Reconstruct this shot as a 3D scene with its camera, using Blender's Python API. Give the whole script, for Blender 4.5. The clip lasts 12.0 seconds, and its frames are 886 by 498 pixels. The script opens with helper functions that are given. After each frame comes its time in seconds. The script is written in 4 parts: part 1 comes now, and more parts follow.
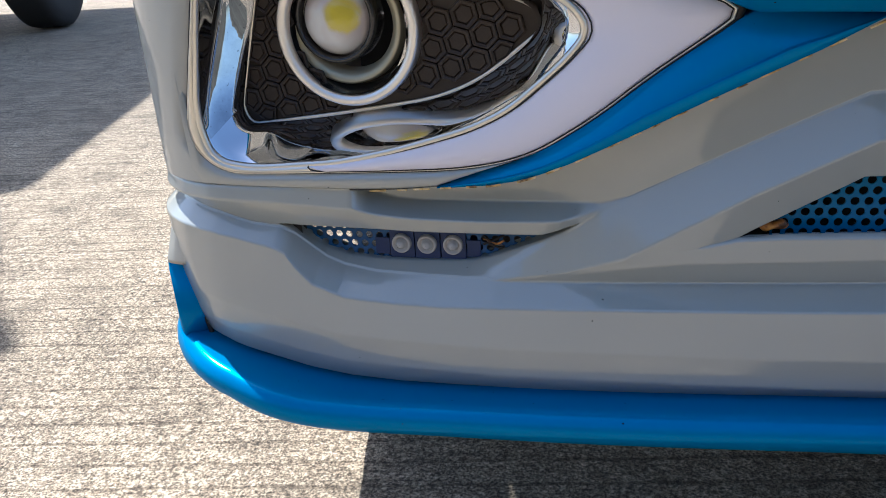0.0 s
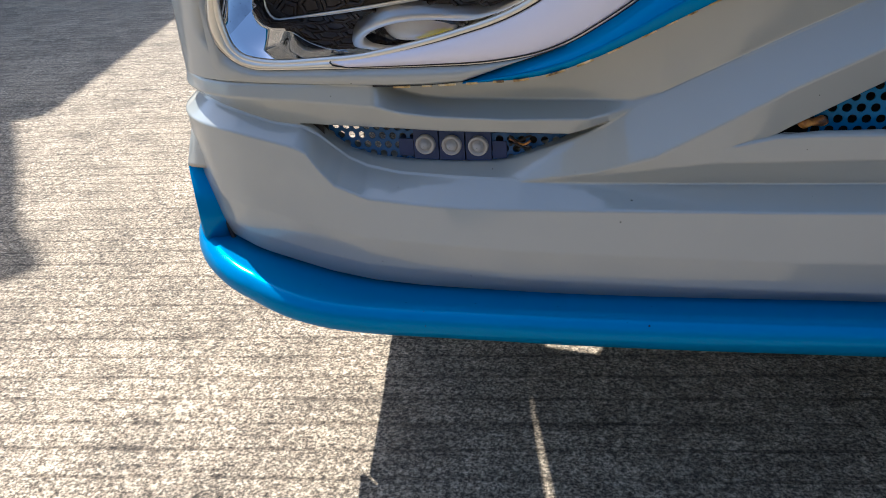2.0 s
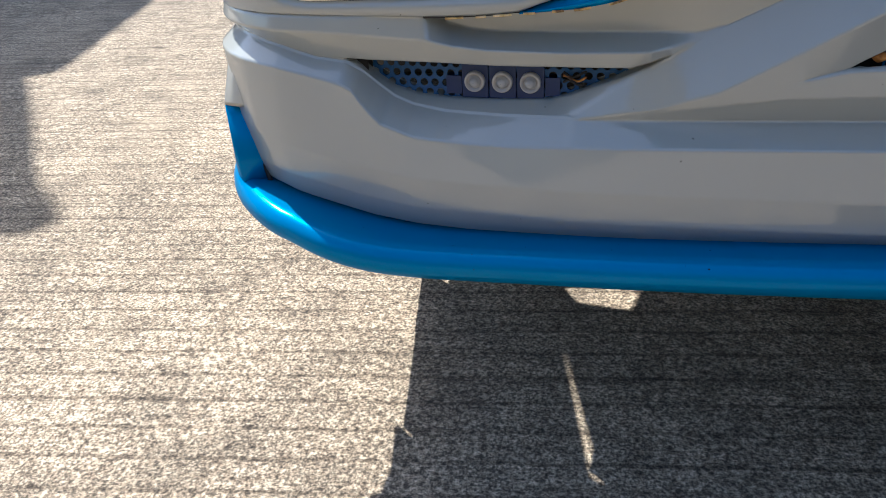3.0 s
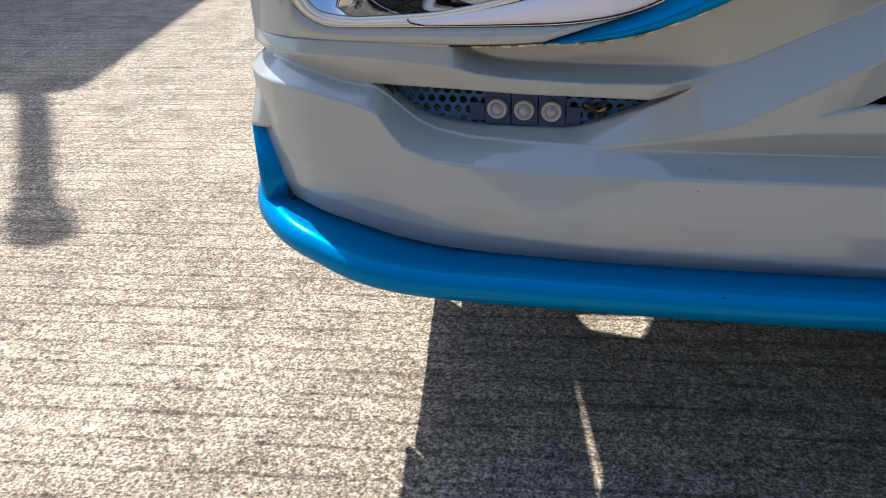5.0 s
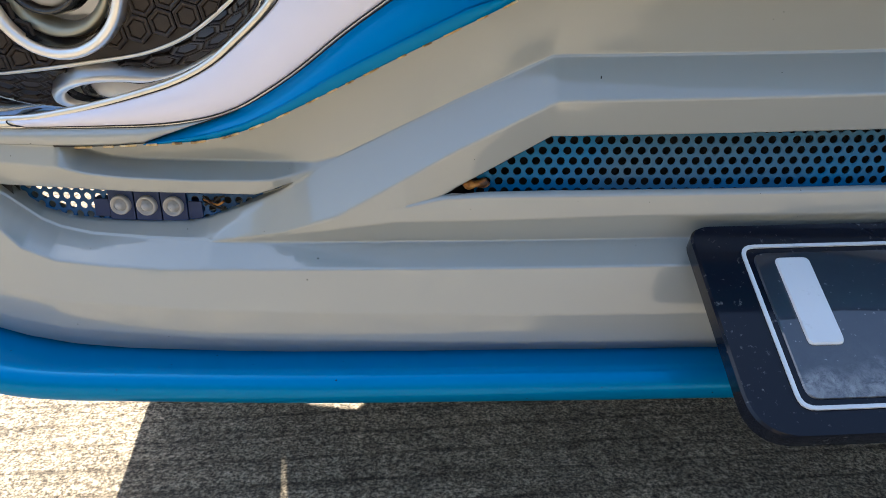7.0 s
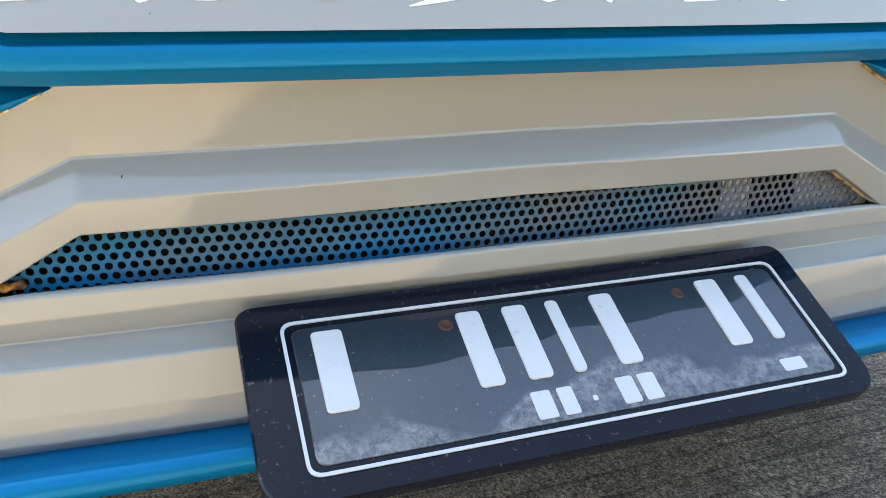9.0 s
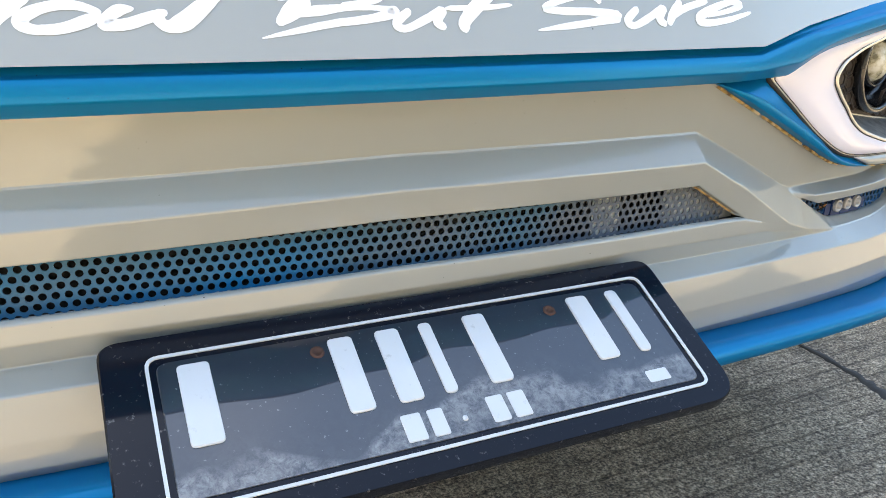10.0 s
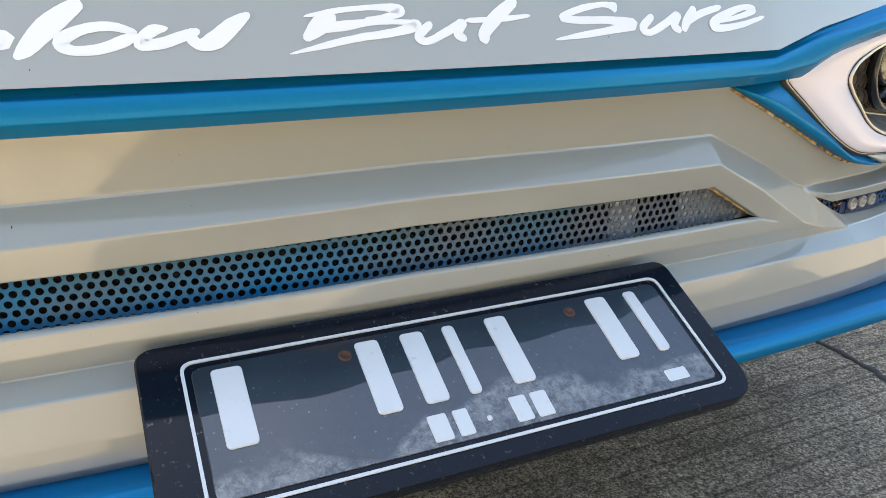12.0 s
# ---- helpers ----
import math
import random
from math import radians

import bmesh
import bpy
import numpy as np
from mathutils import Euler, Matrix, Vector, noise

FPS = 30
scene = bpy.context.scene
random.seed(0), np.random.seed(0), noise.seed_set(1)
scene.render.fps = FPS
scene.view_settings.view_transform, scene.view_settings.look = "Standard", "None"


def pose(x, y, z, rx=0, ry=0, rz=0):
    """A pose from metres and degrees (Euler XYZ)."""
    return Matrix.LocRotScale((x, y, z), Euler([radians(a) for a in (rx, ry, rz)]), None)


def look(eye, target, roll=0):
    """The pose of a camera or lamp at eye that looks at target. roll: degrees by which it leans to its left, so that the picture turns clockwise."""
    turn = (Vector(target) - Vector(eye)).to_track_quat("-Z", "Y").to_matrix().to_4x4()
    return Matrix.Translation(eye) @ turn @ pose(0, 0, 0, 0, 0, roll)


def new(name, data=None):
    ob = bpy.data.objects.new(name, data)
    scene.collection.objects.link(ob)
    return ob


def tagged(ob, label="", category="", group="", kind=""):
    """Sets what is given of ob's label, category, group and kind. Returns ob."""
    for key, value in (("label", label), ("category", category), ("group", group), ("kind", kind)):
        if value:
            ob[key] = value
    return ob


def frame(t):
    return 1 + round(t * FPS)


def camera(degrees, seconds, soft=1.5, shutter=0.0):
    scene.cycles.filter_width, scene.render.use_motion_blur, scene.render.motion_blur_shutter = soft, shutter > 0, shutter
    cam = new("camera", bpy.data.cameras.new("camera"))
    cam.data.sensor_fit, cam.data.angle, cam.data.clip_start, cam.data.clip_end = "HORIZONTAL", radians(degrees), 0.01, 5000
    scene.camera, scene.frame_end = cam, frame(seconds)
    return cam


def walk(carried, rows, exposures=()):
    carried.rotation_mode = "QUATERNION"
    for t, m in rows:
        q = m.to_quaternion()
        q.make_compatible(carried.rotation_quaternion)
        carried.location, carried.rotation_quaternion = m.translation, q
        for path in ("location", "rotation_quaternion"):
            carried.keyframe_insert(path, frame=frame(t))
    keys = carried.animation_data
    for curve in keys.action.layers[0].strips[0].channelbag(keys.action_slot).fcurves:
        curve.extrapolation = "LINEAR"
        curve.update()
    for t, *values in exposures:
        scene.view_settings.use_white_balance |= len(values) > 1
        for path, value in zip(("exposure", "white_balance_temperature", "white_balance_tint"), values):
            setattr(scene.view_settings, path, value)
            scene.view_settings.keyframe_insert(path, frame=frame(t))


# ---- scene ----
cam = camera(58.69, 12.0, soft=0.75)
PATH = [
    (0, (-0.5273, -0.4843, 0.5698), (-0.7240, 1.3468, -0.2102), -3.67),
    (0.5, (-0.5344, -0.4919, 0.5715), (-0.7463, 1.3330, -0.2189), -3.58),
    (1, (-0.5343, -0.4932, 0.5599), (-0.7639, 1.3144, -0.2647), -3.68),
    (1.5, (-0.5302, -0.4918, 0.5549), (-0.7659, 1.2977, -0.3066), -3.66),
    (2, (-0.5330, -0.4871, 0.5398), (-0.7783, 1.2761, -0.3719), -3.95),
    (2.5, (-0.5552, -0.4852, 0.5197), (-0.8039, 1.2533, -0.4374), -3.77),
    (3, (-0.5670, -0.4842, 0.5150), (-0.8197, 1.2431, -0.4611), -3.65),
    (5, (-0.5745, -0.4965, 0.5185), (-0.8449, 1.2596, -0.3995), -2.26),
    (5.5, (-0.5496, -0.4937, 0.5190), (-0.7920, 1.2758, -0.3809), -1.61),
    (6, (-0.4947, -0.4964, 0.5282), (-0.6502, 1.2980, -0.3414), -0.89),
    (6.5, (-0.4525, -0.4894, 0.5321), (-0.4673, 1.3277, -0.3034), -0.48),
    (7, (-0.4172, -0.4957, 0.5426), (-0.3023, 1.3365, -0.2511), -0.09),
    (7.5, (-0.3797, -0.5056, 0.5540), (-0.1249, 1.3277, -0.2036), 0.43),
    (9.3, (-0.2374, -0.5479, 0.5881), (0.4546, 1.1983, -0.0988), 1.11),
    (9.5, (-0.2292, -0.5514, 0.5917), (0.5008, 1.1811, -0.0907), 1.22),
    (10, (-0.2160, -0.5610, 0.5948), (0.5878, 1.1461, -0.0684), 1.19),
    (10.5, (-0.2051, -0.5683, 0.5941), (0.6459, 1.1218, -0.0534), 1.04),
    (11, (-0.2001, -0.5740, 0.5951), (0.6797, 1.1060, -0.0403), 0.86),
    (11.5, (-0.1992, -0.5776, 0.5979), (0.6624, 1.1163, -0.0252), 0.73),
    (12, (-0.2287, -0.5707, 0.6050), (0.5446, 1.1488, -0.0623), 0.12),
]
EXPOSURES = [(0, 1.16, 5450, 8), (3, 1.12, 5650, 8), (5.5, 1.13, 5550, 8), (6.5, 1.42, 5450, 6), (7, 1.86, 6000, 5), (7.5, 2.09, 6250, 5), (9.3, 2.65, 7000, 4), (10, 2.71, 7150, 4), (10.5, 2.63, 7250, 4), (12, 2.47, 7200, 4)]
walk(cam, [(t, look(eye, target, roll)) for t, eye, target, roll in PATH], EXPOSURES)

# ---- world, sun, exposure ----
SUN_DIR = Vector((-0.386, 0.415, 0.823)).normalized()  # towards the sun
world = bpy.data.worlds.new("sky")
scene.world = world
world.use_nodes = True
wn = world.node_tree.nodes
sky = wn.new("ShaderNodeTexSky")
sky.sky_type = "NISHITA"
sky.sun_disc = False
sky.sun_elevation = math.asin(SUN_DIR.z)
sky.sun_rotation = math.atan2(SUN_DIR.x, SUN_DIR.y)
sky.air_density, sky.dust_density, sky.ozone_density = 1.0, 2.0, 1.0
wn["Background"].inputs["Strength"].default_value = 0.105
world.node_tree.links.new(sky.outputs[0], wn["Background"].inputs["Color"])
sun = new("sun", bpy.data.lights.new("sun", "SUN"))
sun.data.energy, sun.data.angle, sun.data.color = 4.8, radians(0.53), (1.0, 0.90, 0.77)
sun.matrix_world = look((0, 0, 8), Vector((0, 0, 8)) - SUN_DIR)

# ---- materials ----


def material(name, color, rough=0.5, metal=0.0, coat=0.0, coat_rough=0.03, emit=None, strength=1.0, ior=1.5, trans=0.0):
    m = bpy.data.materials.new(name)
    m.use_nodes = True
    b = m.node_tree.nodes["Principled BSDF"]
    b.inputs["Base Color"].default_value = (*color, 1)
    b.inputs["Roughness"].default_value = rough
    b.inputs["Metallic"].default_value = metal
    b.inputs["Coat Weight"].default_value = coat
    b.inputs["Coat Roughness"].default_value = coat_rough
    b.inputs["IOR"].default_value = ior
    b.inputs["Transmission Weight"].default_value = trans
    if emit:
        b.inputs["Emission Color"].default_value = (*emit, 1)
        b.inputs["Emission Strength"].default_value = strength
    return m


def coords(m, scale=(1, 1, 1)):
    n, l = m.node_tree.nodes, m.node_tree.links
    tc, mp = n.new("ShaderNodeTexCoord"), n.new("ShaderNodeMapping")
    mp.inputs["Scale"].default_value = scale
    l.new(tc.outputs["Object"], mp.inputs["Vector"])
    return mp.outputs["Vector"]


def noise_tex(m, vec, scale, detail=4, rough=0.55, dist=0.0):
    n, l = m.node_tree.nodes, m.node_tree.links
    t = n.new("ShaderNodeTexNoise")
    t.inputs["Scale"].default_value, t.inputs["Detail"].default_value = scale, detail
    t.inputs["Roughness"].default_value, t.inputs["Distortion"].default_value = rough, dist
    l.new(vec, t.inputs["Vector"])
    return t.outputs["Fac"]


def ramp(m, fac, stops):
    n, l = m.node_tree.nodes, m.node_tree.links
    r = n.new("ShaderNodeValToRGB")
    e = r.color_ramp.elements
    stops = sorted(stops, key=lambda s: s[0])
    while len(e) < len(stops):
        e.new(0.5)
    for el, (p, c) in zip(e, stops):
        el.position, el.color = p, (*(c if isinstance(c, tuple) else (c, c, c)), 1)
    l.new(fac, r.inputs["Fac"])
    return r.outputs["Color"]


def mix(m, a, b, fac, mode="MIX"):
    n, l = m.node_tree.nodes, m.node_tree.links
    x = n.new("ShaderNodeMix")
    x.data_type, x.blend_type = "RGBA", mode
    for sock, v in ((x.inputs[0], fac), (x.inputs[6], a), (x.inputs[7], b)):
        if isinstance(v, (int, float)):
            sock.default_value = v
        elif isinstance(v, tuple):
            sock.default_value = (*v, 1)
        else:
            l.new(v, sock)
    return x.outputs[2]


def bump(m, height, strength, distance):
    n, l = m.node_tree.nodes, m.node_tree.links
    b = n.new("ShaderNodeBump")
    b.inputs["Strength"].default_value, b.inputs["Distance"].default_value = strength, distance
    l.new(height, b.inputs["Height"])
    l.new(b.outputs["Normal"], n["Principled BSDF"].inputs["Normal"])
    return b


def feed(m, name, out):
    m.node_tree.links.new(out, m.node_tree.nodes["Principled BSDF"].inputs[name])


def paint(name, color, metal=0.0, rough=0.35, dirt=0.12, coat=1.0, peel=0.05, coat_ior=1.75, spec=0.5, haze=(0.015, 0.07), wave=0.0):
    """Car paint: clear coat, faint orange peel, dust film and a few small chips."""
    m = material(name, color, rough, metal, coat=coat, coat_rough=0.04)
    m.node_tree.nodes["Principled BSDF"].inputs["Coat IOR"].default_value = coat_ior
    m.node_tree.nodes["Principled BSDF"].inputs["Specular IOR Level"].default_value = spec
    v = coords(m)
    film = ramp(m, noise_tex(m, v, 7, 6, 0.6), [(0.35, 0.0), (0.75, 1.0)])
    dusty = mix(m, color, tuple(0.5 * c + 0.5 * d for c, d in zip(color, (0.33, 0.31, 0.27))), film)
    base = mix(m, color, dusty, dirt * 2.2)
    chips = ramp(m, noise_tex(m, v, 310, 1, 0.3), [(0.824, 0.0), (0.834, 1.0)])
    feed(m, "Base Color", mix(m, base, (0.02, 0.018, 0.015), chips))
    feed(m, "Coat Roughness", ramp(m, noise_tex(m, v, 14, 5, 0.65), [(0.3, haze[0]), (0.8, haze[1])]))
    relief = noise_tex(m, v, 26, 1, 0.4)
    if wave:  # hand-laid fibreglass: shallow waves along the mouldings
        relief = mix(m, relief, noise_tex(m, coords(m, (2.2, 2.2, 9)), 3.2, 1, 0.4, 0.3), wave)
    b = bump(m, relief, peel, 0.004)
    m.node_tree.links.new(b.outputs["Normal"], m.node_tree.nodes["Principled BSDF"].inputs["Coat Normal"])
    return m


GREY = paint("grey_metallic_paint", (0.345, 0.362, 0.338), metal=0.06, rough=0.42, peel=0.13, coat_ior=1.75, haze=(0.04, 0.09), wave=0.85)
BLUE = paint("blue_metallic_paint", (0.001, 0.190, 0.425), metal=0.30, rough=0.28, dirt=0.0, coat=0.38, peel=0.03, coat_ior=1.42, spec=0.0, haze=(0.13, 0.20))
BLUE.node_tree.nodes["Principled BSDF"].inputs["Specular Tint"].default_value = (0.0, 0.50, 0.82, 1)
MESH_BLUE = paint("blue_perforated_metal_paint", (0.0, 0.10, 0.24), metal=0.1, rough=0.45, dirt=0.2, coat=0.12, coat_ior=1.4, spec=0.25)
v_ = coords(MESH_BLUE)
sep = MESH_BLUE.node_tree.nodes.new("ShaderNodeSeparateXYZ")
MESH_BLUE.node_tree.links.new(v_, sep.inputs[0])
tilt = MESH_BLUE.node_tree.nodes.new("ShaderNodeMath")
tilt.operation = "MULTIPLY_ADD"
MESH_BLUE.node_tree.links.new(sep.outputs["X"], tilt.inputs[0])
tilt.inputs[1].default_value = 0.95
MESH_BLUE.node_tree.links.new(noise_tex(MESH_BLUE, coords(MESH_BLUE, (1, 1, 2)), 5.5, 4, 0.55), tilt.inputs[2])
worn = ramp(MESH_BLUE, tilt.outputs[0], [(0.26, (0.0, 0.123, 0.285)), (0.46, (0.045, 0.122, 0.20)), (0.66, (0.10, 0.122, 0.155))])
feed(MESH_BLUE, "Base Color", worn)
SLOT_BLUE = material("blue_sheet_paint", (0.001, 0.065, 0.20), 0.5)
BAR_BLUE = material("dark_blue_plastic", (0.002, 0.022, 0.10), 0.5)
WHITE_LENS = material("white_diffusing_plastic", (0.80, 0.77, 0.86), 0.28, coat=0.6, coat_rough=0.08)
CHROME = material("chrome", (0.72, 0.74, 0.77), 0.04, 1.0)
feed(CHROME, "Roughness", ramp(CHROME, noise_tex(CHROME, coords(CHROME), 40, 5, 0.7), [(0.45, 0.012), (0.9, 0.06)]))
WALL_CHROME = material("speckled_chrome", (0.42, 0.45, 0.48), 0.08, 1.0)
v_ = coords(WALL_CHROME)
film_ = ramp(WALL_CHROME, noise_tex(WALL_CHROME, v_, 60, 5, 0.7), [(0.35, (0.40, 0.42, 0.45)), (0.65, (0.50, 0.52, 0.55))])
feed(WALL_CHROME, "Base Color", mix(WALL_CHROME, film_, (0.12, 0.13, 0.14), ramp(WALL_CHROME, noise_tex(WALL_CHROME, v_, 520, 2, 0.5), [(0.70, 0.0), (0.74, 0.8)])))
feed(WALL_CHROME, "Roughness", ramp(WALL_CHROME, noise_tex(WALL_CHROME, v_, 25, 5, 0.7), [(0.35, 0.02), (0.8, 0.07)]))
bump(WALL_CHROME, noise_tex(WALL_CHROME, v_, 45, 2, 0.5), 0.06, 0.002)
DULL_CHROME = material("dusty_chrome", (0.30, 0.31, 0.31), 0.4, 0.85)
feed(DULL_CHROME, "Base Color", ramp(DULL_CHROME, noise_tex(DULL_CHROME, coords(DULL_CHROME), 70, 5, 0.7), [(0.35, (0.16, 0.17, 0.17)), (0.7, (0.42, 0.43, 0.43))]))
SATIN = material("satin_chrome", (0.74, 0.71, 0.64), 0.34, 1.0)
DULL_GOLD = material("dull_gold_metal", (0.50, 0.46, 0.33), 0.42, 0.55)
BEZEL = material("brushed_bezel", (0.92, 0.88, 0.82), 0.40, 1.0)
BLACK = material("black_gloss_plastic", (0.012, 0.012, 0.014), 0.25, coat=0.6)
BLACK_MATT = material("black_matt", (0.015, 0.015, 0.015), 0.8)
BLACK_GAP = material("black_seal", (0.01, 0.01, 0.012), 0.6)
HEX = material("dark_brown_plastic", (0.040, 0.029, 0.022), 0.45)
HEX.node_tree.nodes["Principled BSDF"].inputs["Specular IOR Level"].default_value = 0.3
bump(HEX, noise_tex(HEX, coords(HEX), 900, 2), 0.15, 0.0006)
SPARKLE = material("lens_glass", (0.66, 0.65, 0.61), 0.03, coat=1.0)
feed(SPARKLE, "Base Color", ramp(SPARKLE, noise_tex(SPARKLE, coords(SPARKLE), 75, 3, 0.6), [(0.36, (0.20, 0.18, 0.11)), (0.48, (0.58, 0.54, 0.38)), (0.62, (0.82, 0.80, 0.70))]))
CLEAR = material("clear_plastic", (0.38, 0.375, 0.37), 0.14, coat=1.0, coat_rough=0.02)
GOLD_EDGE = material("raw_fibre_edge", (0.50, 0.30, 0.06), 0.6)
v_ = coords(GOLD_EDGE)
feed(GOLD_EDGE, "Base Color", ramp(GOLD_EDGE, noise_tex(GOLD_EDGE, v_, 120, 4), [(0.35, (0.14, 0.08, 0.03)), (0.5, (0.58, 0.38, 0.13)), (0.68, (0.80, 0.66, 0.42))]))
ORANGE = material("orange_sealant", (0.36, 0.14, 0.025), 0.5)
feed(ORANGE, "Base Color", ramp(ORANGE, noise_tex(ORANGE, coords(ORANGE), 160, 4), [(0.38, (0.06, 0.025, 0.01)), (0.5, (0.34, 0.13, 0.025)), (0.7, (0.62, 0.30, 0.06))]))
RUBBER = material("tyre_rubber", (0.018, 0.018, 0.019), 0.85)
bump(RUBBER, noise_tex(RUBBER, coords(RUBBER), 60, 4), 0.3, 0.004)
STEEL = material("grey_steel", (0.42, 0.42, 0.42), 0.45, 0.7)
ALLOY = material("bare_alloy", (0.80, 0.81, 0.80), 0.5, 0.1)
MAROON = paint("dark_maroon_paint", (0.055, 0.014, 0.012), rough=0.4)
PLATE_BLACK = material("black_acrylic", (0.008, 0.010, 0.018), 0.06, ior=1.5)
PLATE_BLACK.node_tree.nodes["Principled BSDF"].inputs["Specular IOR Level"].default_value = 0.24
PLATE_FIELD = material("dusty_black_plate", (0.04, 0.045, 0.06), 0.3, coat=1.0, coat_rough=0.025)
PLATE_FIELD.node_tree.nodes["Principled BSDF"].inputs["Coat IOR"].default_value = 1.72
v_ = coords(PLATE_FIELD)
sep = PLATE_FIELD.node_tree.nodes.new("ShaderNodeSeparateXYZ")
PLATE_FIELD.node_tree.links.new(v_, sep.inputs[0])
wave = PLATE_FIELD.node_tree.nodes.new("ShaderNodeMath")
wave.operation = "MULTIPLY_ADD"
PLATE_FIELD.node_tree.links.new(noise_tex(PLATE_FIELD, v_, 11, 2, 0.5, 0.3), wave.inputs[0])
wave.inputs[1].default_value = -0.05
PLATE_FIELD.node_tree.links.new(sep.outputs["Z"], wave.inputs[2])
# low band: dust, with a pale reflection's wavy edge painted into it
low = ramp(PLATE_FIELD, wave.outputs[0], [(0.252, 0.35), (0.264, 0.8), (0.2705, 1.0), (0.2730, 0.08), (0.284, 0.0)])
dust = ramp(PLATE_FIELD, noise_tex(PLATE_FIELD, v_, 110, 7, 0.8, 0.4), [(0.40, 0.12), (0.60, 1.0)])
streak = mix(PLATE_FIELD, (0.0, 0.0, 0.0), dust, low)
specks = ramp(PLATE_FIELD, noise_tex(PLATE_FIELD, v_, 300, 3, 0.6), [(0.67, 0.0), (0.73, 0.45)])
base_ = mix(PLATE_FIELD, (0.014, 0.018, 0.030), (0.017, 0.021, 0.033), dust)
base_ = mix(PLATE_FIELD, base_, (0.24, 0.24, 0.24), streak)
feed(PLATE_FIELD, "Base Color", mix(PLATE_FIELD, base_, (0.35, 0.34, 0.33), specks))
b_ = bump(PLATE_FIELD, noise_tex(PLATE_FIELD, v_, 7, 1, 0.4), 0.5, 0.012)
PLATE_FIELD.node_tree.links.new(b_.outputs["Normal"], PLATE_FIELD.node_tree.nodes["Principled BSDF"].inputs["Coat Normal"])
v_ = coords(PLATE_BLACK)
feed(PLATE_BLACK, "Base Color", mix(PLATE_BLACK, (0.007, 0.009, 0.016), (0.30, 0.29, 0.28), ramp(PLATE_BLACK, noise_tex(PLATE_BLACK, v_, 210, 4, 0.7), [(0.62, 0.0), (0.76, 0.55)])))
PLATE_WHITE = material("white_plate_paint", (0.78, 0.80, 0.82), 0.4, coat=0.4)
feed(PLATE_WHITE, "Base Color", ramp(PLATE_WHITE, noise_tex(PLATE_WHITE, coords(PLATE_WHITE), 90, 5, 0.65), [(0.22, (0.46, 0.47, 0.48)), (0.36, (0.68, 0.70, 0.72))]))
DECAL = material("white_vinyl", (0.86, 0.87, 0.88), 0.35, coat=0.5)
RUST = material("rusty_bolt", (0.10, 0.05, 0.035), 0.7, 0.4)
BITUMEN = material("joint_sealant", (0.045, 0.043, 0.041), 0.85)
bump(BITUMEN, noise_tex(BITUMEN, coords(BITUMEN), 90, 5), 0.5, 0.004)
# pale, so that the unseen van body brightens the shade beside it
PALE = paint("pale_van_paint", (0.55, 0.55, 0.53), rough=0.4)
CAB_DARK = material("dark_underbody", (0.02, 0.02, 0.02), 0.8)


RENDER = material("weathered_render", (0.11, 0.105, 0.09), 0.9)
feed(RENDER, "Base Color", ramp(RENDER, noise_tex(RENDER, coords(RENDER), 1.3, 6, 0.6), [(0.3, (0.06, 0.058, 0.05)), (0.7, (0.15, 0.145, 0.125))]))


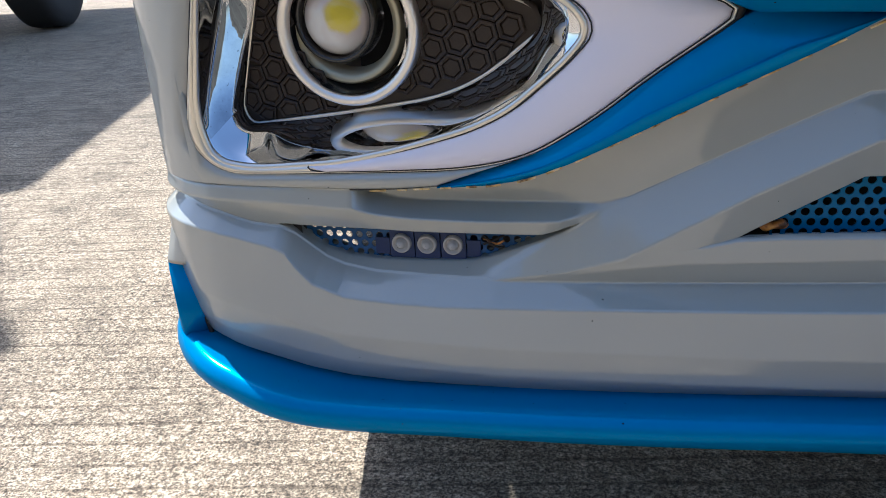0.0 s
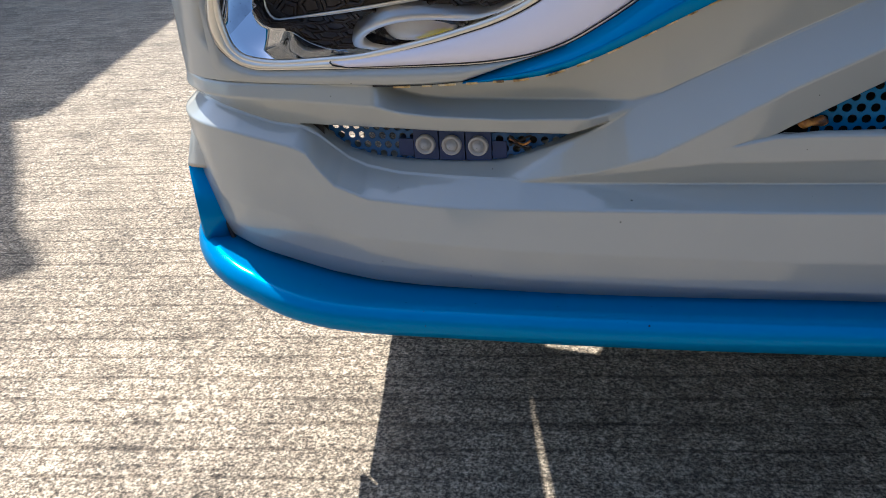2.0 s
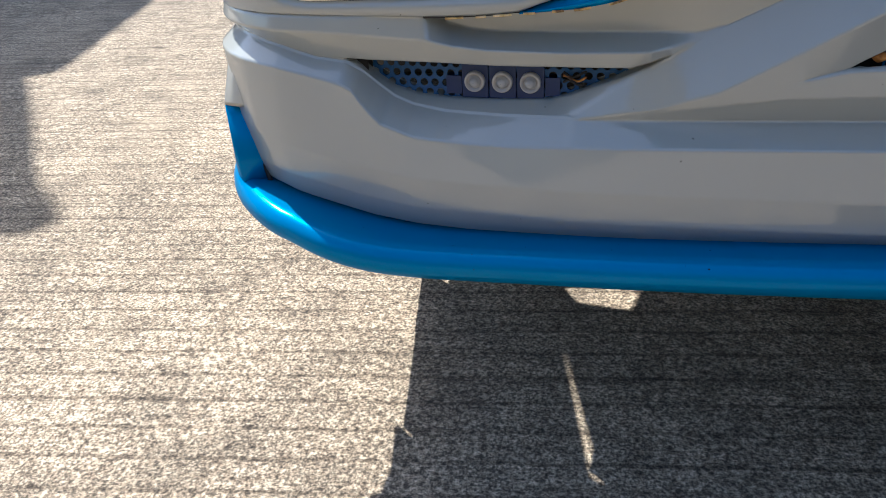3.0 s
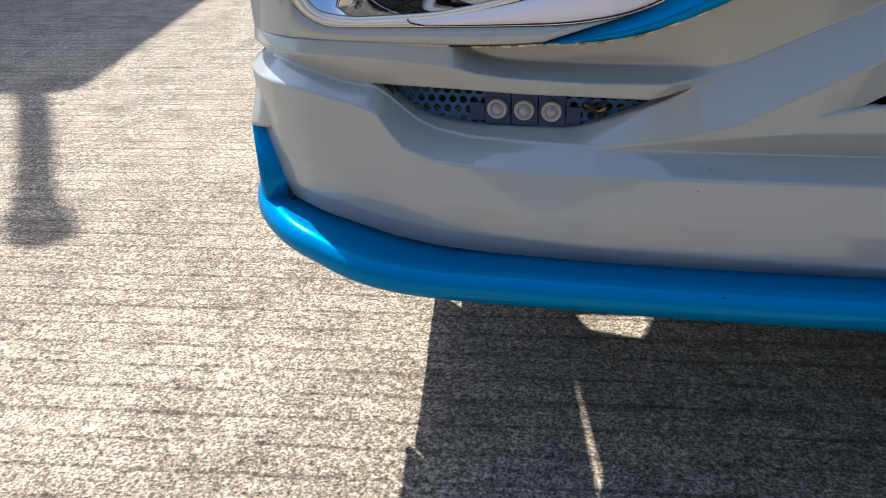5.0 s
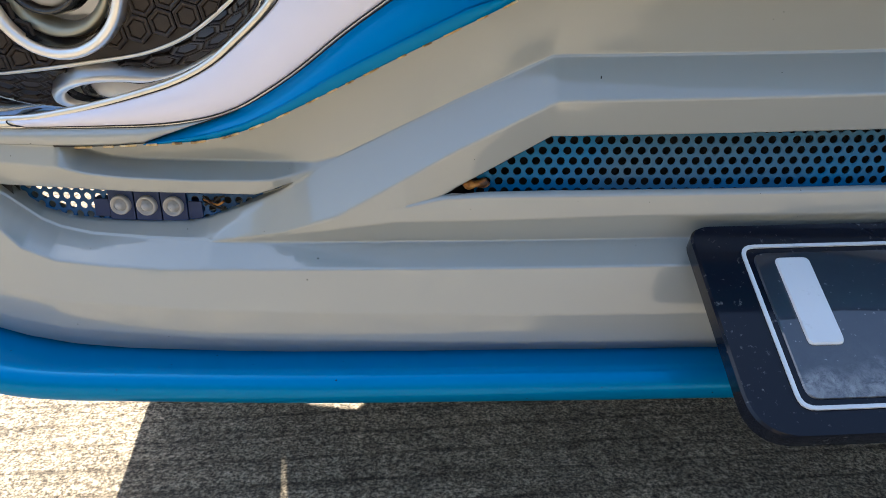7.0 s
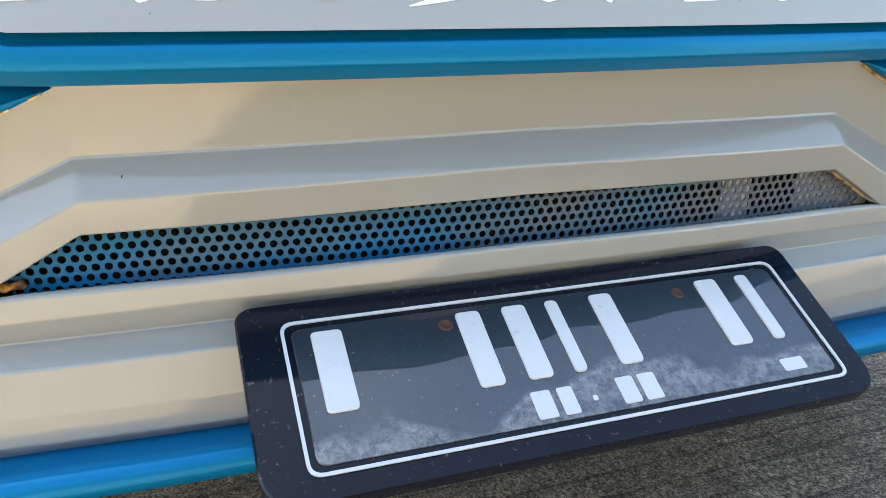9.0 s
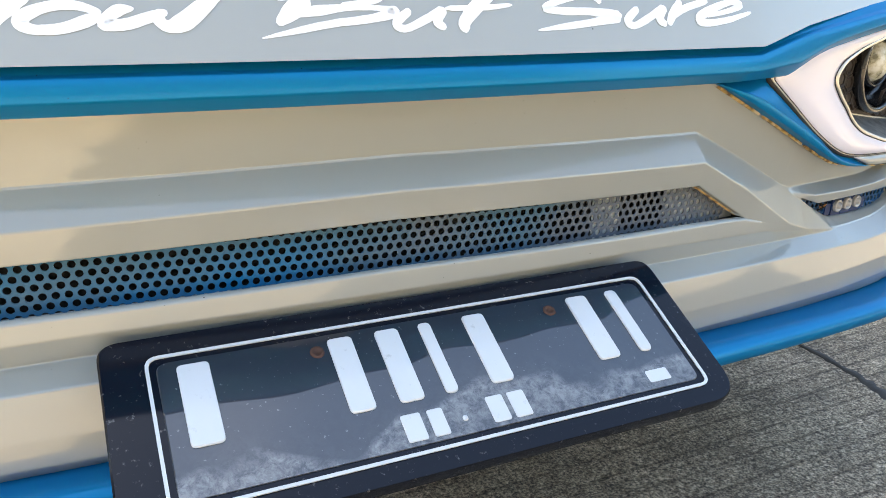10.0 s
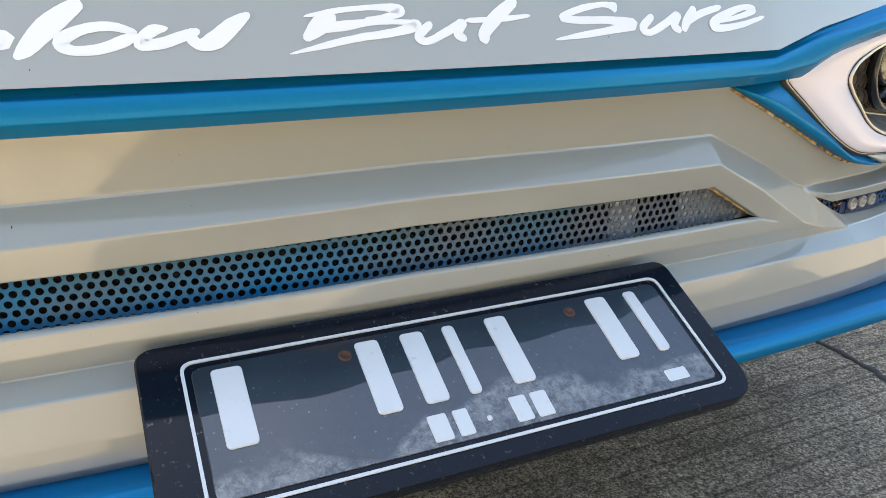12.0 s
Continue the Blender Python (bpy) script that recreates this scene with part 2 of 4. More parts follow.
def concrete():
    """Broom-finished, weathered concrete: fine aggregate, grooves along x, stains."""
    m = material("broomed_concrete", (0.4, 0.36, 0.29), 0.9)
    v = coords(m)
    lines = noise_tex(m, coords(m, (0.36, 17, 1)), 1.0, 2, 0.5, 0.15)
    groove = ramp(m, lines, [(0.462, 1.0), (0.474, 0.0), (0.486, 1.0), (0.560, 1.0), (0.572, 0.1), (0.584, 1.0), (0.375, 1.0), (0.385, 0.2), (0.395, 1.0)])
    rows_ = m.node_tree.nodes.new("ShaderNodeTexWave")
    rows_.wave_type, rows_.bands_direction, rows_.wave_profile = "BANDS", "Y", "SIN"
    for key, val in (("Scale", 7.83), ("Distortion", 0.6), ("Detail", 2.0), ("Detail Scale", 2.5), ("Detail Roughness", 0.6)):
        rows_.inputs[key].default_value = val
    turned = m.node_tree.nodes.new("ShaderNodeMapping")
    turned.inputs["Rotation"].default_value = (0, 0, -0.045)
    turned.inputs["Location"].default_value = (0, -0.0167, 0)
    m.node_tree.links.new(v, turned.inputs["Vector"])
    m.node_tree.links.new(turned.outputs["Vector"], rows_.inputs["Vector"])
    comb = ramp(m, rows_.outputs["Fac"], [(0.0, 0.12), (0.02, 0.30), (0.06, 1.0)])
    broken = ramp(m, noise_tex(m, coords(m, (2.2, 20, 1)), 1.0, 3, 0.6), [(0.32, 0.4), (0.48, 1.0)])
    fine = noise_tex(m, coords(m, (6, 120, 1)), 1.0, 3, 0.6)
    grain = noise_tex(m, v, 310, 3, 0.7)
    grit = noise_tex(m, v, 130, 4, 0.75)
    patch = noise_tex(m, v, 14, 5, 0.62)
    blotch = noise_tex(m, v, 2.1, 5, 0.6)
    pits = noise_tex(m, v, 170, 2, 0.6)
    col = ramp(m, grit, [(0.34, (0.150, 0.112, 0.076)), (0.47, (0.352, 0.280, 0.198)), (0.60, (0.57, 0.470, 0.342)), (0.78, (0.72, 0.615, 0.470))])
    col = mix(m, col, ramp(m, grain, [(0.39, 0.24), (0.49, 0.72), (0.60, 1.42)]), 0.95, "MULTIPLY")
    col = mix(m, col, ramp(m, patch, [(0.32, 0.66), (0.5, 1.0), (0.68, 1.22)]), 0.9, "MULTIPLY")
    col = mix(m, col, ramp(m, fine, [(0.3, 0.72), (0.55, 1.05)]), 0.7, "MULTIPLY")
    dark = mix(m, (1.0, 1.0, 1.0), groove, mix(m, (0.0, 0.0, 0.0), (0.35, 0.35, 0.35), broken))
    dark = mix(m, dark, comb, mix(m, (0.30, 0.30, 0.30), (0.74, 0.74, 0.74), broken), "MULTIPLY")
    col = mix(m, col, mix(m, (0.22, 0.19, 0.16), (1.0, 1.0, 1.0), dark), 0.82, "MULTIPLY")
    col = mix(m, col, ramp(m, blotch, [(0.3, 0.64), (0.7, 0.98)]), 0.8, "MULTIPLY")
    col = mix(m, col, ramp(m, pits, [(0.28, 0.2), (0.35, 1.0)]), 0.8, "MULTIPLY")
    feed(m, "Base Color", col)
    h = mix(m, ramp(m, grit, [(0.3, 0.0), (0.7, 1.0)]), dark, 0.45)
    bump(m, h, 1.0, 0.0035)
    return m


CONCRETE = concrete()

# ---- mesh helpers ----


def part(name, bm, mat, parent=None, label="", smooth=True, normals=True):
    """Links a bmesh as one mesh object, under a thing or a part."""
    if normals:
        bmesh.ops.recalc_face_normals(bm, faces=bm.faces)
    me = bpy.data.meshes.new(name)
    bm.to_mesh(me)
    bm.free()
    me.materials.append(mat)
    for p in me.polygons:
        p.use_smooth = smooth
    ob = new(name, me)
    ob.parent = parent
    if label:
        tagged(ob, label)
    return ob


def thing(name, label, category, group="", kind=""):
    return tagged(new(name), label, category, group, kind)


def sharpen(ob, angle=35):
    ob.data.set_sharp_from_angle(angle=radians(angle))
    return ob


def weighted(ob):
    """Shading normals that follow the large faces, so that folds stay crisp."""
    m = ob.modifiers.new("normals", "WEIGHTED_NORMAL")
    m.weight, m.keep_sharp = 90, True
    return ob


def add_box(bm, lo, hi):
    r = bmesh.ops.create_cube(bm, size=1)
    lo, hi = Vector(lo), Vector(hi)
    for v in r["verts"]:
        v.co = Vector([(lo[i] + hi[i]) / 2 + v.co[i] * (hi[i] - lo[i]) for i in range(3)])
    return r["verts"]


def box(name, lo, hi, mat, parent=None, label="", bevel=0.0):
    bm = bmesh.new()
    add_box(bm, lo, hi)
    if bevel:
        bmesh.ops.bevel(bm, geom=bm.edges[:], offset=bevel, segments=2, affect="EDGES")
    return sharpen(part(name, bm, mat, parent, label))


def grid_mesh(bm, rows, closed=False, skip=()):
    """Quads between rows of points; rows are lists of equal length. skip: index of gaps along a row."""
    vs = [[bm.verts.new(p) for p in r] for r in rows]
    n = len(rows[0])
    for a, b in zip(vs, vs[1:]):
        for i in range(n if closed else n - 1):
            if i not in skip:
                j = (i + 1) % n
                bm.faces.new((a[i], a[j], b[j], b[i]))
    return vs


def round_poly(pts, radius, steps=5):
    """A closed outline with its corners rounded; points are tuples, or (x, y, r) with a radius of their own."""
    out, n = [], len(pts)
    for i in range(n):
        p, a, b = (Vector(pts[k % n][:2]) for k in (i, i - 1, i + 1))
        r = pts[i][2] if len(pts[i]) > 2 else radius
        u, w = a - p, b - p
        d = min(r, 0.48 * u.length, 0.48 * w.length)
        s, e = p + u.normalized() * d, p + w.normalized() * d
        for k in range(steps + 1):
            t = k / steps
            out.append((1 - t) ** 2 * s + 2 * t * (1 - t) * p + t * t * e)
    return out


def tube(bm, path, radius, closed=True, sides=8, flat=1.0, up=Vector((0, -1, 0))):
    """A bead of that radius along a path of points."""
    n, rows = len(path), []
    for i, p in enumerate(path):
        a = path[i - 1] if (closed or i) else p
        b = path[(i + 1) % n] if (closed or i < n - 1) else p
        t = (Vector(b) - Vector(a)).normalized()
        s = t.cross(up).normalized()
        w = s.cross(t)
        rows.append([Vector(p) + radius * (math.cos(k) * s + flat * math.sin(k) * w) for k in (2 * math.pi * j / sides for j in range(sides))])
    if closed:
        rows.append(rows[0])
    grid_mesh(bm, rows, closed=True)
    bmesh.ops.remove_doubles(bm, verts=bm.verts, dist=1e-6)


# ---- the truck's plan: a bowed front, round corners, straight sides ----
CORNERS = {False: (0.745, 0.082), True: (0.69, 0.13)}  # where each corner begins, and its radius; the right one is rounder


def plan(s, right=False):
    """Place and inward normal at the length s from the middle of the front."""
    s0, r0 = CORNERS[right]
    if s <= s0:
        t = Vector((1, 0.25 * s)).normalized()
        return Vector((s, 0.125 * s * s - 0.0187)), Vector((-t.y, t.x))
    phi = math.atan(0.25 * s0)
    arc = r0 * (math.pi / 2 - phi)
    f = phi + min(s - s0, arc) / r0
    p = Vector((s0, 0.125 * s0 * s0 - 0.0187)) + r0 * Vector((math.sin(f) - math.sin(phi), math.cos(phi) - math.cos(f)))
    if s > s0 + arc:
        p += Vector((0, s - s0 - arc))
    return p, Vector((-math.sin(f), math.cos(f)))


def at(s, z, off=0.0):
    """A point of the truck's front: length from the middle (either side), height, depth behind the plan line."""
    p, n = plan(abs(s), s > 0)
    q = p + n * off
    return Vector((q.x if s >= 0 else -q.x, q.y, z))


def lerp_rows(table, s):
    """Straight interpolation in rows (s, value, ...)."""
    if s <= table[0][0]:
        return table[0][1:]
    for a, b in zip(table, table[1:]):
        if s <= b[0]:
            w = (s - a[0]) / (b[0] - a[0])
            return tuple(x + (y - x) * w for x, y in zip(a[1:], b[1:]))
    return table[-1][1:]


def stations(tables, step, end):
    s = {0.0, end}
    for t in tables:
        s |= {r[0] for r in t if r[0] <= end}
    k = 0
    while k * step < end:
        s.add(round(k * step, 5))
        k += 1
    s = sorted(s)
    keep = [s[0]]
    for x in s[1:]:
        if x - keep[-1] > 0.0015:
            keep.append(x)
    return keep


def soften(profile, d=0.0017, steps=3):
    """A profile of (z, off) points with its corners rounded; the count of points stays the same for all profiles."""
    pts = [Vector(p) for p in profile]
    out = [pts[0]]
    for a, p, b in zip(pts, pts[1:], pts[2:]):
        u, w = a - p, b - p
        du, dw = min(d, 0.45 * u.length), min(d, 0.45 * w.length)
        s = p + (u.normalized() * du if u.length > 1e-6 else u)
        e = p + (w.normalized() * dw if w.length > 1e-6 else w)
        for k in range(steps + 1):
            t = k / steps
            out.append((1 - t) ** 2 * s + 2 * t * (1 - t) * p + t * t * e)
    out.append(pts[-1])
    return out

# ---- ground ----
TILT = -0.0122  # the paving falls gently to the truck's other side


def ground_z(x):
    return TILT * x


bm = bmesh.new()
ticks = [-400, -60, -12, -6, -3, -1.5, 0, 1.5, 3, 6, 12, 60, 400]
grid_mesh(bm, [[(x, y, ground_z(max(-12, min(12, x)))) for x in ticks] for y in ticks])
ground = tagged(part("ground", bm, CONCRETE), "weathered broom-finished concrete paving with fine grooves", "ground", kind="structure")

# ---- plain unseen walls, added as a dark horizon for reflections ----
bm = bmesh.new()
add_box(bm, (-12, -6.5, -.3), (5.0, -6.2, 3.6))
tagged(part("unseen_wall_south", bm, RENDER, smooth=False), "unseen dark rendered wall, added for reflections", "wall", kind="structure")
bm = bmesh.new()
add_box(bm, (8.6, -6.2, -.3), (8.9, 3.2, 2.0))
tagged(part("unseen_wall_east", bm, RENDER, smooth=False), "unseen dark rendered wall, added for reflections", "wall", kind="structure")

# ---- truck ----
truck = thing("truck", "grey truck with a blue-trimmed fibreglass front bumper, parked on concrete", "truck")

# lines of the bumper, from top to bottom: rows of (length from the middle, height, depth)
GOLD = [(0, .504, .003), (.317, .505, .003), (.412, .460, .005), (.469, .432, .008), (.495, .4195, .010), (.512, .4125, .011), (.527, .4078, .013), (.545, .4042, .016), (.565, .402, .018), (.604, .398, .020), (.630, .3967, .020), (.639, .3966, .018), (.647, .3965, .001), (.70, .3965, .000), (.745, .397, .000), (.86, .400, .000), (1.1, .400, 0)]
L3 = [(0, .461, .017), (.316, .457, .016), (.378, .428, .016), (.456, .389, .017), (.475, .3835, .019), (.55, .382, .022), (.600, .3822, .022), (.618, .3838, .021), (.634, .3880, .019), (.6395, .3925, .015), (.647, .3955, .002), (.70, .395, -.001), (.86, .398, -.001), (1.1, .398, -.001)]
SH = [(0, .4605, .0167), (.316, .4565, .0157), (.378, .4275, .0157), (.456, .3885, .0165), (.475, .379, .0170), (.488, .3758, .0125), (.502, .3742, .004), (.555, .3735, .002), (.605, .3745, .002), (.628, .377, .001), (.645, .381, -.001), (.70, .385, -.003), (.86, .390, -.003), (1.1, .390, -.003)]
ST = [(0, .460, .0165), (.316, .456, .0155), (.378, .427, .0155), (.456, .388, .0162), (.475, .3775, .0162), (.488, .3712, .0120), (.502, .3665, .0072), (.514, .3629, .006), (.60, .3629, .006), (.643, .3643, .006), (.691, .3651, .006), (.729, .3676, .006), (.754, .3746, .006), (.784, .3798, .006), (.86, .382, .006), (1.1, .382, .006)]
SB = [(0, .4597, .0164), (.316, .4557, .0154), (.378, .4267, .0154), (.456, .3877, .0161), (.475, .377, .0160), (.488, .3704, .0122), (.502, .3627, .0128), (.517, .3554, .014), (.552, .3402, .020), (.567, .336, .022), (.599, .3347, .022), (.634, .3345, .022), (.660, .3364, .022), (.678, .3417, .022), (.689, .3492, .020), (.698, .3585, .015), (.706, .3648, .0066), (.729, .3673, .0062), (.754, .3743, .0062), (.784, .3795, .0062), (.86, .3817, .0062), (1.1, .3817, .0062)]
RU = [(0, .459, .0162), (.316, .455, .0152), (.378, .426, .0152), (.456, .387, .0158), (.475, .3765, .0157), (.488, .3685, .0125), (.502, .3595, .0122), (.514, .3525, .0115), (.549, .3295, .0075), (.596, .3285, .011), (.638, .3295, .013), (.662, .3330, .015), (.676, .3385, .0155), (.687, .3470, .015), (.697, .3570, .012), (.706, .3640, .0075), (.729, .3668, .0068), (.754, .3738, .0068), (.784, .3790, .0068), (.86, .3812, .0068), (1.1, .3812, .0068)]
L4 = [(0, .437, -.004), (.313, .431, -.003), (.379, .397, -.002), (.458, .350, .000), (.497, .337, .003), (.549, .3290, .0058)]
GT = [(0, .412, .003), (.316, .4065, .003), (.386, .366, .003), (.458, .3465, .001), (.497, .3362, .003), (.549, .3287, .0056)]
GB = [(0, .3735, .004), (.31, .370, .004), (.36, .3685, .004), (.386, .3658, .0032), (.458, .3463, .0012), (.497, .336, .003), (.549, .3284, .0054)]
SF = [(0, .3715, .000), (.36, .3662, .000), (.386, .3645, .000), (.458, .3455, .000), (.497, .3357, .003), (.549, .3281, .0052)]
FT = [(0, .354, .000), (.24, .353, .000), (.42, .347, .000), (.467, .3395, .002), (.497, .3345, .004), (.549, .3278, .0050)]
LT = [(0, .333, .012), (.24, .332, .012), (.42, .329, .010), (.549, .3275, .0048)]
LB = [(0, .324, -.012), (.24, .322, -.012), (.42, .318, -.012), (.549, .3135, -.010), (.582, .3121, -.009), (.618, .3130, -.009), (.656, .3157, -.009), (.681, .3248, -.009), (.693, .3380, -.008), (.701, .3490, -.007), (.714, .3530, -.007), (.731, .3570, -.007), (.756, .3622, -.007), (.77, .3640, -.0075), (.82, .3665, -.008), (.86, .3675, -.008), (1.1, .3675, -.008)]
FM = [(0, .290, -.0165), (.55, .284, -.0155), (.66, .286, -.0130), (.74, .300, -.0080), (.80, .312, -.005), (.86, .315, -.004), (1.1, .315, -.004)]
FL = [(0, .268, -.0150), (.55, .261, -.0140), (.66, .263, -.0110), (.70, .268, -.008), (.74, .276, -.0055), (.80, .286, -.002), (.86, .288, .000), (1.1, .288, .000)]
JN = [(0, .254, -.004), (.345, .251, -.004), (.5, .245, -.003), (.62, .243, -.002), (.66, .2445, -.002), (.694, .2485, -.001), (.74, .2590, .000), (.77, .2660, .001), (.80, .269, .002), (.86, .270, .002), (1.1, .270, .002)]
LINES = (GOLD, L3, SH, ST, "slot_in_top", "slot_in_bottom", SB, RU, L4, GT, "grille_in_top", "grille_in_bottom", GB, SF, FT, LT, LB, FM, FL, JN)


def bumper_profile(s):
    get = {id(t): lerp_rows(t, s) for t in LINES if not isinstance(t, str)}
    if s > .549:  # outside the ridge's tip these lines run together under the slot's surround
        z, off = get[id(RU)]
        for k, t in enumerate((L4, GT, GB, SF, FT, LT)):
            get[id(t)] = (z - .0003 * (k + 1), off - .0002 * (k + 1))
    elif s > .384:  # past the grille's corner its lines sink into one smooth face
        w = min(1.0, (s - .384) / .035)
        w = w * w * (3 - 2 * w)
        (z0, o0), (z1, o1) = get[id(L4)], get[id(FT)]
        for t in (GT, GB, SF):
            z, off = get[id(t)]
            get[id(t)] = (z, off + (o0 + (o1 - o0) * (z0 - z) / max(1e-4, z0 - z1) - off) * w)
    slot_top, slot_low = get[id(ST)], get[id(SB)]
    gr_top, gr_low = get[id(GT)], get[id(GB)]
    deep_s = 0.016 * max(0.0, min(1.0, (slot_top[0] - slot_low[0] - 0.001) / 0.006))
    deep_g = 0.014 * max(0.0, min(1.0, (gr_top[0] - gr_low[0] - 0.001) / 0.006))
    inner = {"slot_in_top": (slot_top[0], slot_top[1] + deep_s), "slot_in_bottom": (slot_low[0], slot_low[1] + deep_s),
             "grille_in_top": (gr_top[0], gr_top[1] + deep_g), "grille_in_bottom": (gr_low[0] - .5 * deep_g, gr_low[1] + deep_g)}
    return [inner[t] if isinstance(t, str) else get[id(t)] for t in LINES]


def bumper_shell():
    bm = bmesh.new()
    half = stations([t for t in LINES if not isinstance(t, str)], 0.010, 1.0)
    signed = [-s for s in reversed(half[1:])] + half
    rows, open_g, open_s = [], [], []
    for s in signed:
        prof = bumper_profile(abs(s))
        rows.append([at(s, z, off) for z, off in soften(prof)])
        open_s.append(prof[4][0] - prof[5][0] > 0.0012)
        open_g.append(prof[10][0] - prof[11][0] > 0.0012)
    gap_s, gap_g = 4 * 5, 4 * 11  # the segment after the rounded corner that opens each gap
    vs = [[bm.verts.new(p) for p in r] for r in rows]
    for i in range(len(vs) - 1):
        a, b = vs[i], vs[i + 1]
        for j in range(len(a) - 1):
            if j == gap_s - 4 and (open_s[i] or open_s[i + 1]):
                continue
            if j == gap_g - 4 and (open_g[i] or open_g[i + 1]):
                continue
            bm.faces.new((a[j], a[j + 1], b[j + 1], b[j]))
    bmesh.ops.remove_doubles(bm, verts=bm.verts, dist=2e-5)
    return bm


bumper = weighted(part("bumper", bumper_shell(), GREY, truck, "glossy grey moulded bumper fascia with folded ridges"))

# blue splitter lip under the bumper
LIP_TOP = [(0, .257), (.2, .257), (.345, .254), (.5, .248), (.62, .244), (.66, .2445), (.694, .2480), (.74, .2585), (.77, .2655), (.80, .268), (.86, .268), (1.1, .268)]

LIP_OUT = [(0, .046), (.60, .046), (.66, .050), (.70, .054), (.73, .050), (.76, .038), (.79, .024), (.84, .016)]


LIP_OUT_FAR = [(0, .046), (.50, .048), (.60, .049), (.66, .045), (.70, .036), (.73, .024), (.755, .013), (.79, .004)]  # the other end draws in


def lip_mesh():
    bm = bmesh.new()
    half = stations([LIP_TOP, LIP_OUT], 0.008, 0.835)
    signed = [-s for s in reversed(half[1:])] + [s for s in half if s < .785]
    rows = []
    for s in signed:
        near = [min(.84, abs(s) + d) for d in (-.024, -.012, 0, .012, .024)]
        z = sum(lerp_rows(LIP_TOP, abs(q))[0] for q in near) / 5
        w = sum(lerp_rows(LIP_OUT if s < 0 else LIP_OUT_FAR, abs(q))[0] for q in near) / 5
        r = min(.0125, .42 * w)
        sec = [(z - .004, .014), (z - .002, -.15 * w), (z - .0005, -.35 * w), (z + .001, -.95 * w + r)]
        for k in range(9):
            a = math.radians(80 - 160 * k / 8)
            sec.append((z + .001 - .0125 + .0125 * math.sin(a), -w + r - r * math.cos(a)))
        sec += [(z - .026, -w + .022), (z - .022, .012)]
        rows.append([at(s, *q) for q in sec])
    vs = grid_mesh(bm, rows)
    bm.faces.new(vs[0]), bm.faces.new(list(reversed(vs[-1])))
    return bm


weighted(part("splitter_lip", lip_mesh(), BLUE, truck, "metallic blue rounded splitter lip"))


def lip_wing(side, z0, z1, top):
    """The lip's end, which turns up along the bumper's corner; its upper part is body grey."""
    bm = bmesh.new()
    rows = []
    for i in range(19):
        s = .793 + .11 * i / 18
        rise = min(1, i / 4) ** .7
        hi = z0 + (z1 - z0) * (1 if top else .4 + .6 * rise)
        out = -.019 + .015 * min(1, i / 12) ** 1.2
        if top:
            out = -.002 + (out + .002) * min(1, i / 3)
        edge = [(z0 + .003, out + .0006), (hi - .004, -.004), (hi, -.001), (hi, .012)] if top else [(hi, out), (hi, .012)]
        rows.append([at(side * s, *q) for q in [(z0, .012), (z0, out)] + edge])
    vs = grid_mesh(bm, rows)
    bm.faces.new(vs[0]), bm.faces.new(list(reversed(vs[-1])))
    return bm


part("lip_wing", lip_wing(-1, .2575, .324, False), BLUE, truck, "upturned blue end of the splitter lip")
weighted(part("corner_flare", lip_wing(-1, .3242, .366, True), GREY, truck, "grey corner flare above the lip's end"))

# open joint between the lip's end and the bumper
bm = bmesh.new()
tube(bm, [at(-s_, z, off) for s_, z, off in ((.788, .262, .001), (.793, .273, .001), (.798, .285, -.002), (.804, .296, -.0035), (.811, .307, -.0045), (.819, .317, -.0055), (.826, .324, -.006))], .0020, closed=False, sides=8)
part("lip_joint", bm, BLACK_GAP, truck, "dark open joint behind the lip's end")

# the bumper's lower return along the side
bm = bmesh.new()
grid_mesh(bm, [[at(-s, z, off) for z, off in ((.272, .002), (.250 - .015 * max(0, (s - .85) / .063), .001), (.250 - .015 * max(0, (s - .85) / .063), .005), (.272, .006))] for s in (.835 + .078 * k / 10 for k in range(11))], closed=True)
part("bumper_return", bm, GREY, truck, "", smooth=False)

# ---- upper front: painted panel, blue band, lamp surrounds ----
TOPL = [(0, .541), (.33, .541), (.40, .557), (.494, .571), (.605, .585), (.745, .598), (.86, .603), (1.1, .603)]
LAMP_OUT = [(.391, .509, .012), (.446, .472, .03), (.477, .447, .03), (.520, .4205, .04), (.561, .4125, .03), (.611, .4105, .03), (.741, .4065, .03), (.768, .430, .03), (.742, .527, .1), (.731, .578, .012), (.627, .557, .05), (.531, .545, .05), (.439, .529, .02)]


def lamp_edge(s):
    """Lowest and highest height of the lamp's outline at s, or None."""
    pts = round_poly(LAMP_OUT, 0.02)
    zs = []
    for a, b in zip(pts, pts[1:] + pts[:1]):
        if (a.x - s) * (b.x - s) < 0:
            zs.append(a.y + (b.y - a.y) * (s - a.x) / (b.x - a.x))
    return (min(zs), max(zs)) if zs else None


def strip(name, mat, label, s_list, rows_of, side=0):
    """A sheet between lines: rows_of(s) gives the profile at each s; both sides unless one is named."""
    bm = bmesh.new()
    signed = [-s for s in reversed(s_list) if s] + list(s_list) if not side else [side * s for s in s_list]
    grid_mesh(bm, [[at(s, *q) for q in rows_of(abs(s))] for s in signed])
    bmesh.ops.remove_doubles(bm, verts=bm.verts, dist=2e-5)
    return weighted(part(name, bm, mat, truck, label))


def panel_off(z, s):
    """Depth of the painted panel: leans back as it rises."""
    return -0.0365 + 0.40 * (z - 0.541) + 0.5 * max(0, z - 0.62) ** 2 + 0.03 * max(0.0, min(1.0, (s - 0.33) / 0.4))


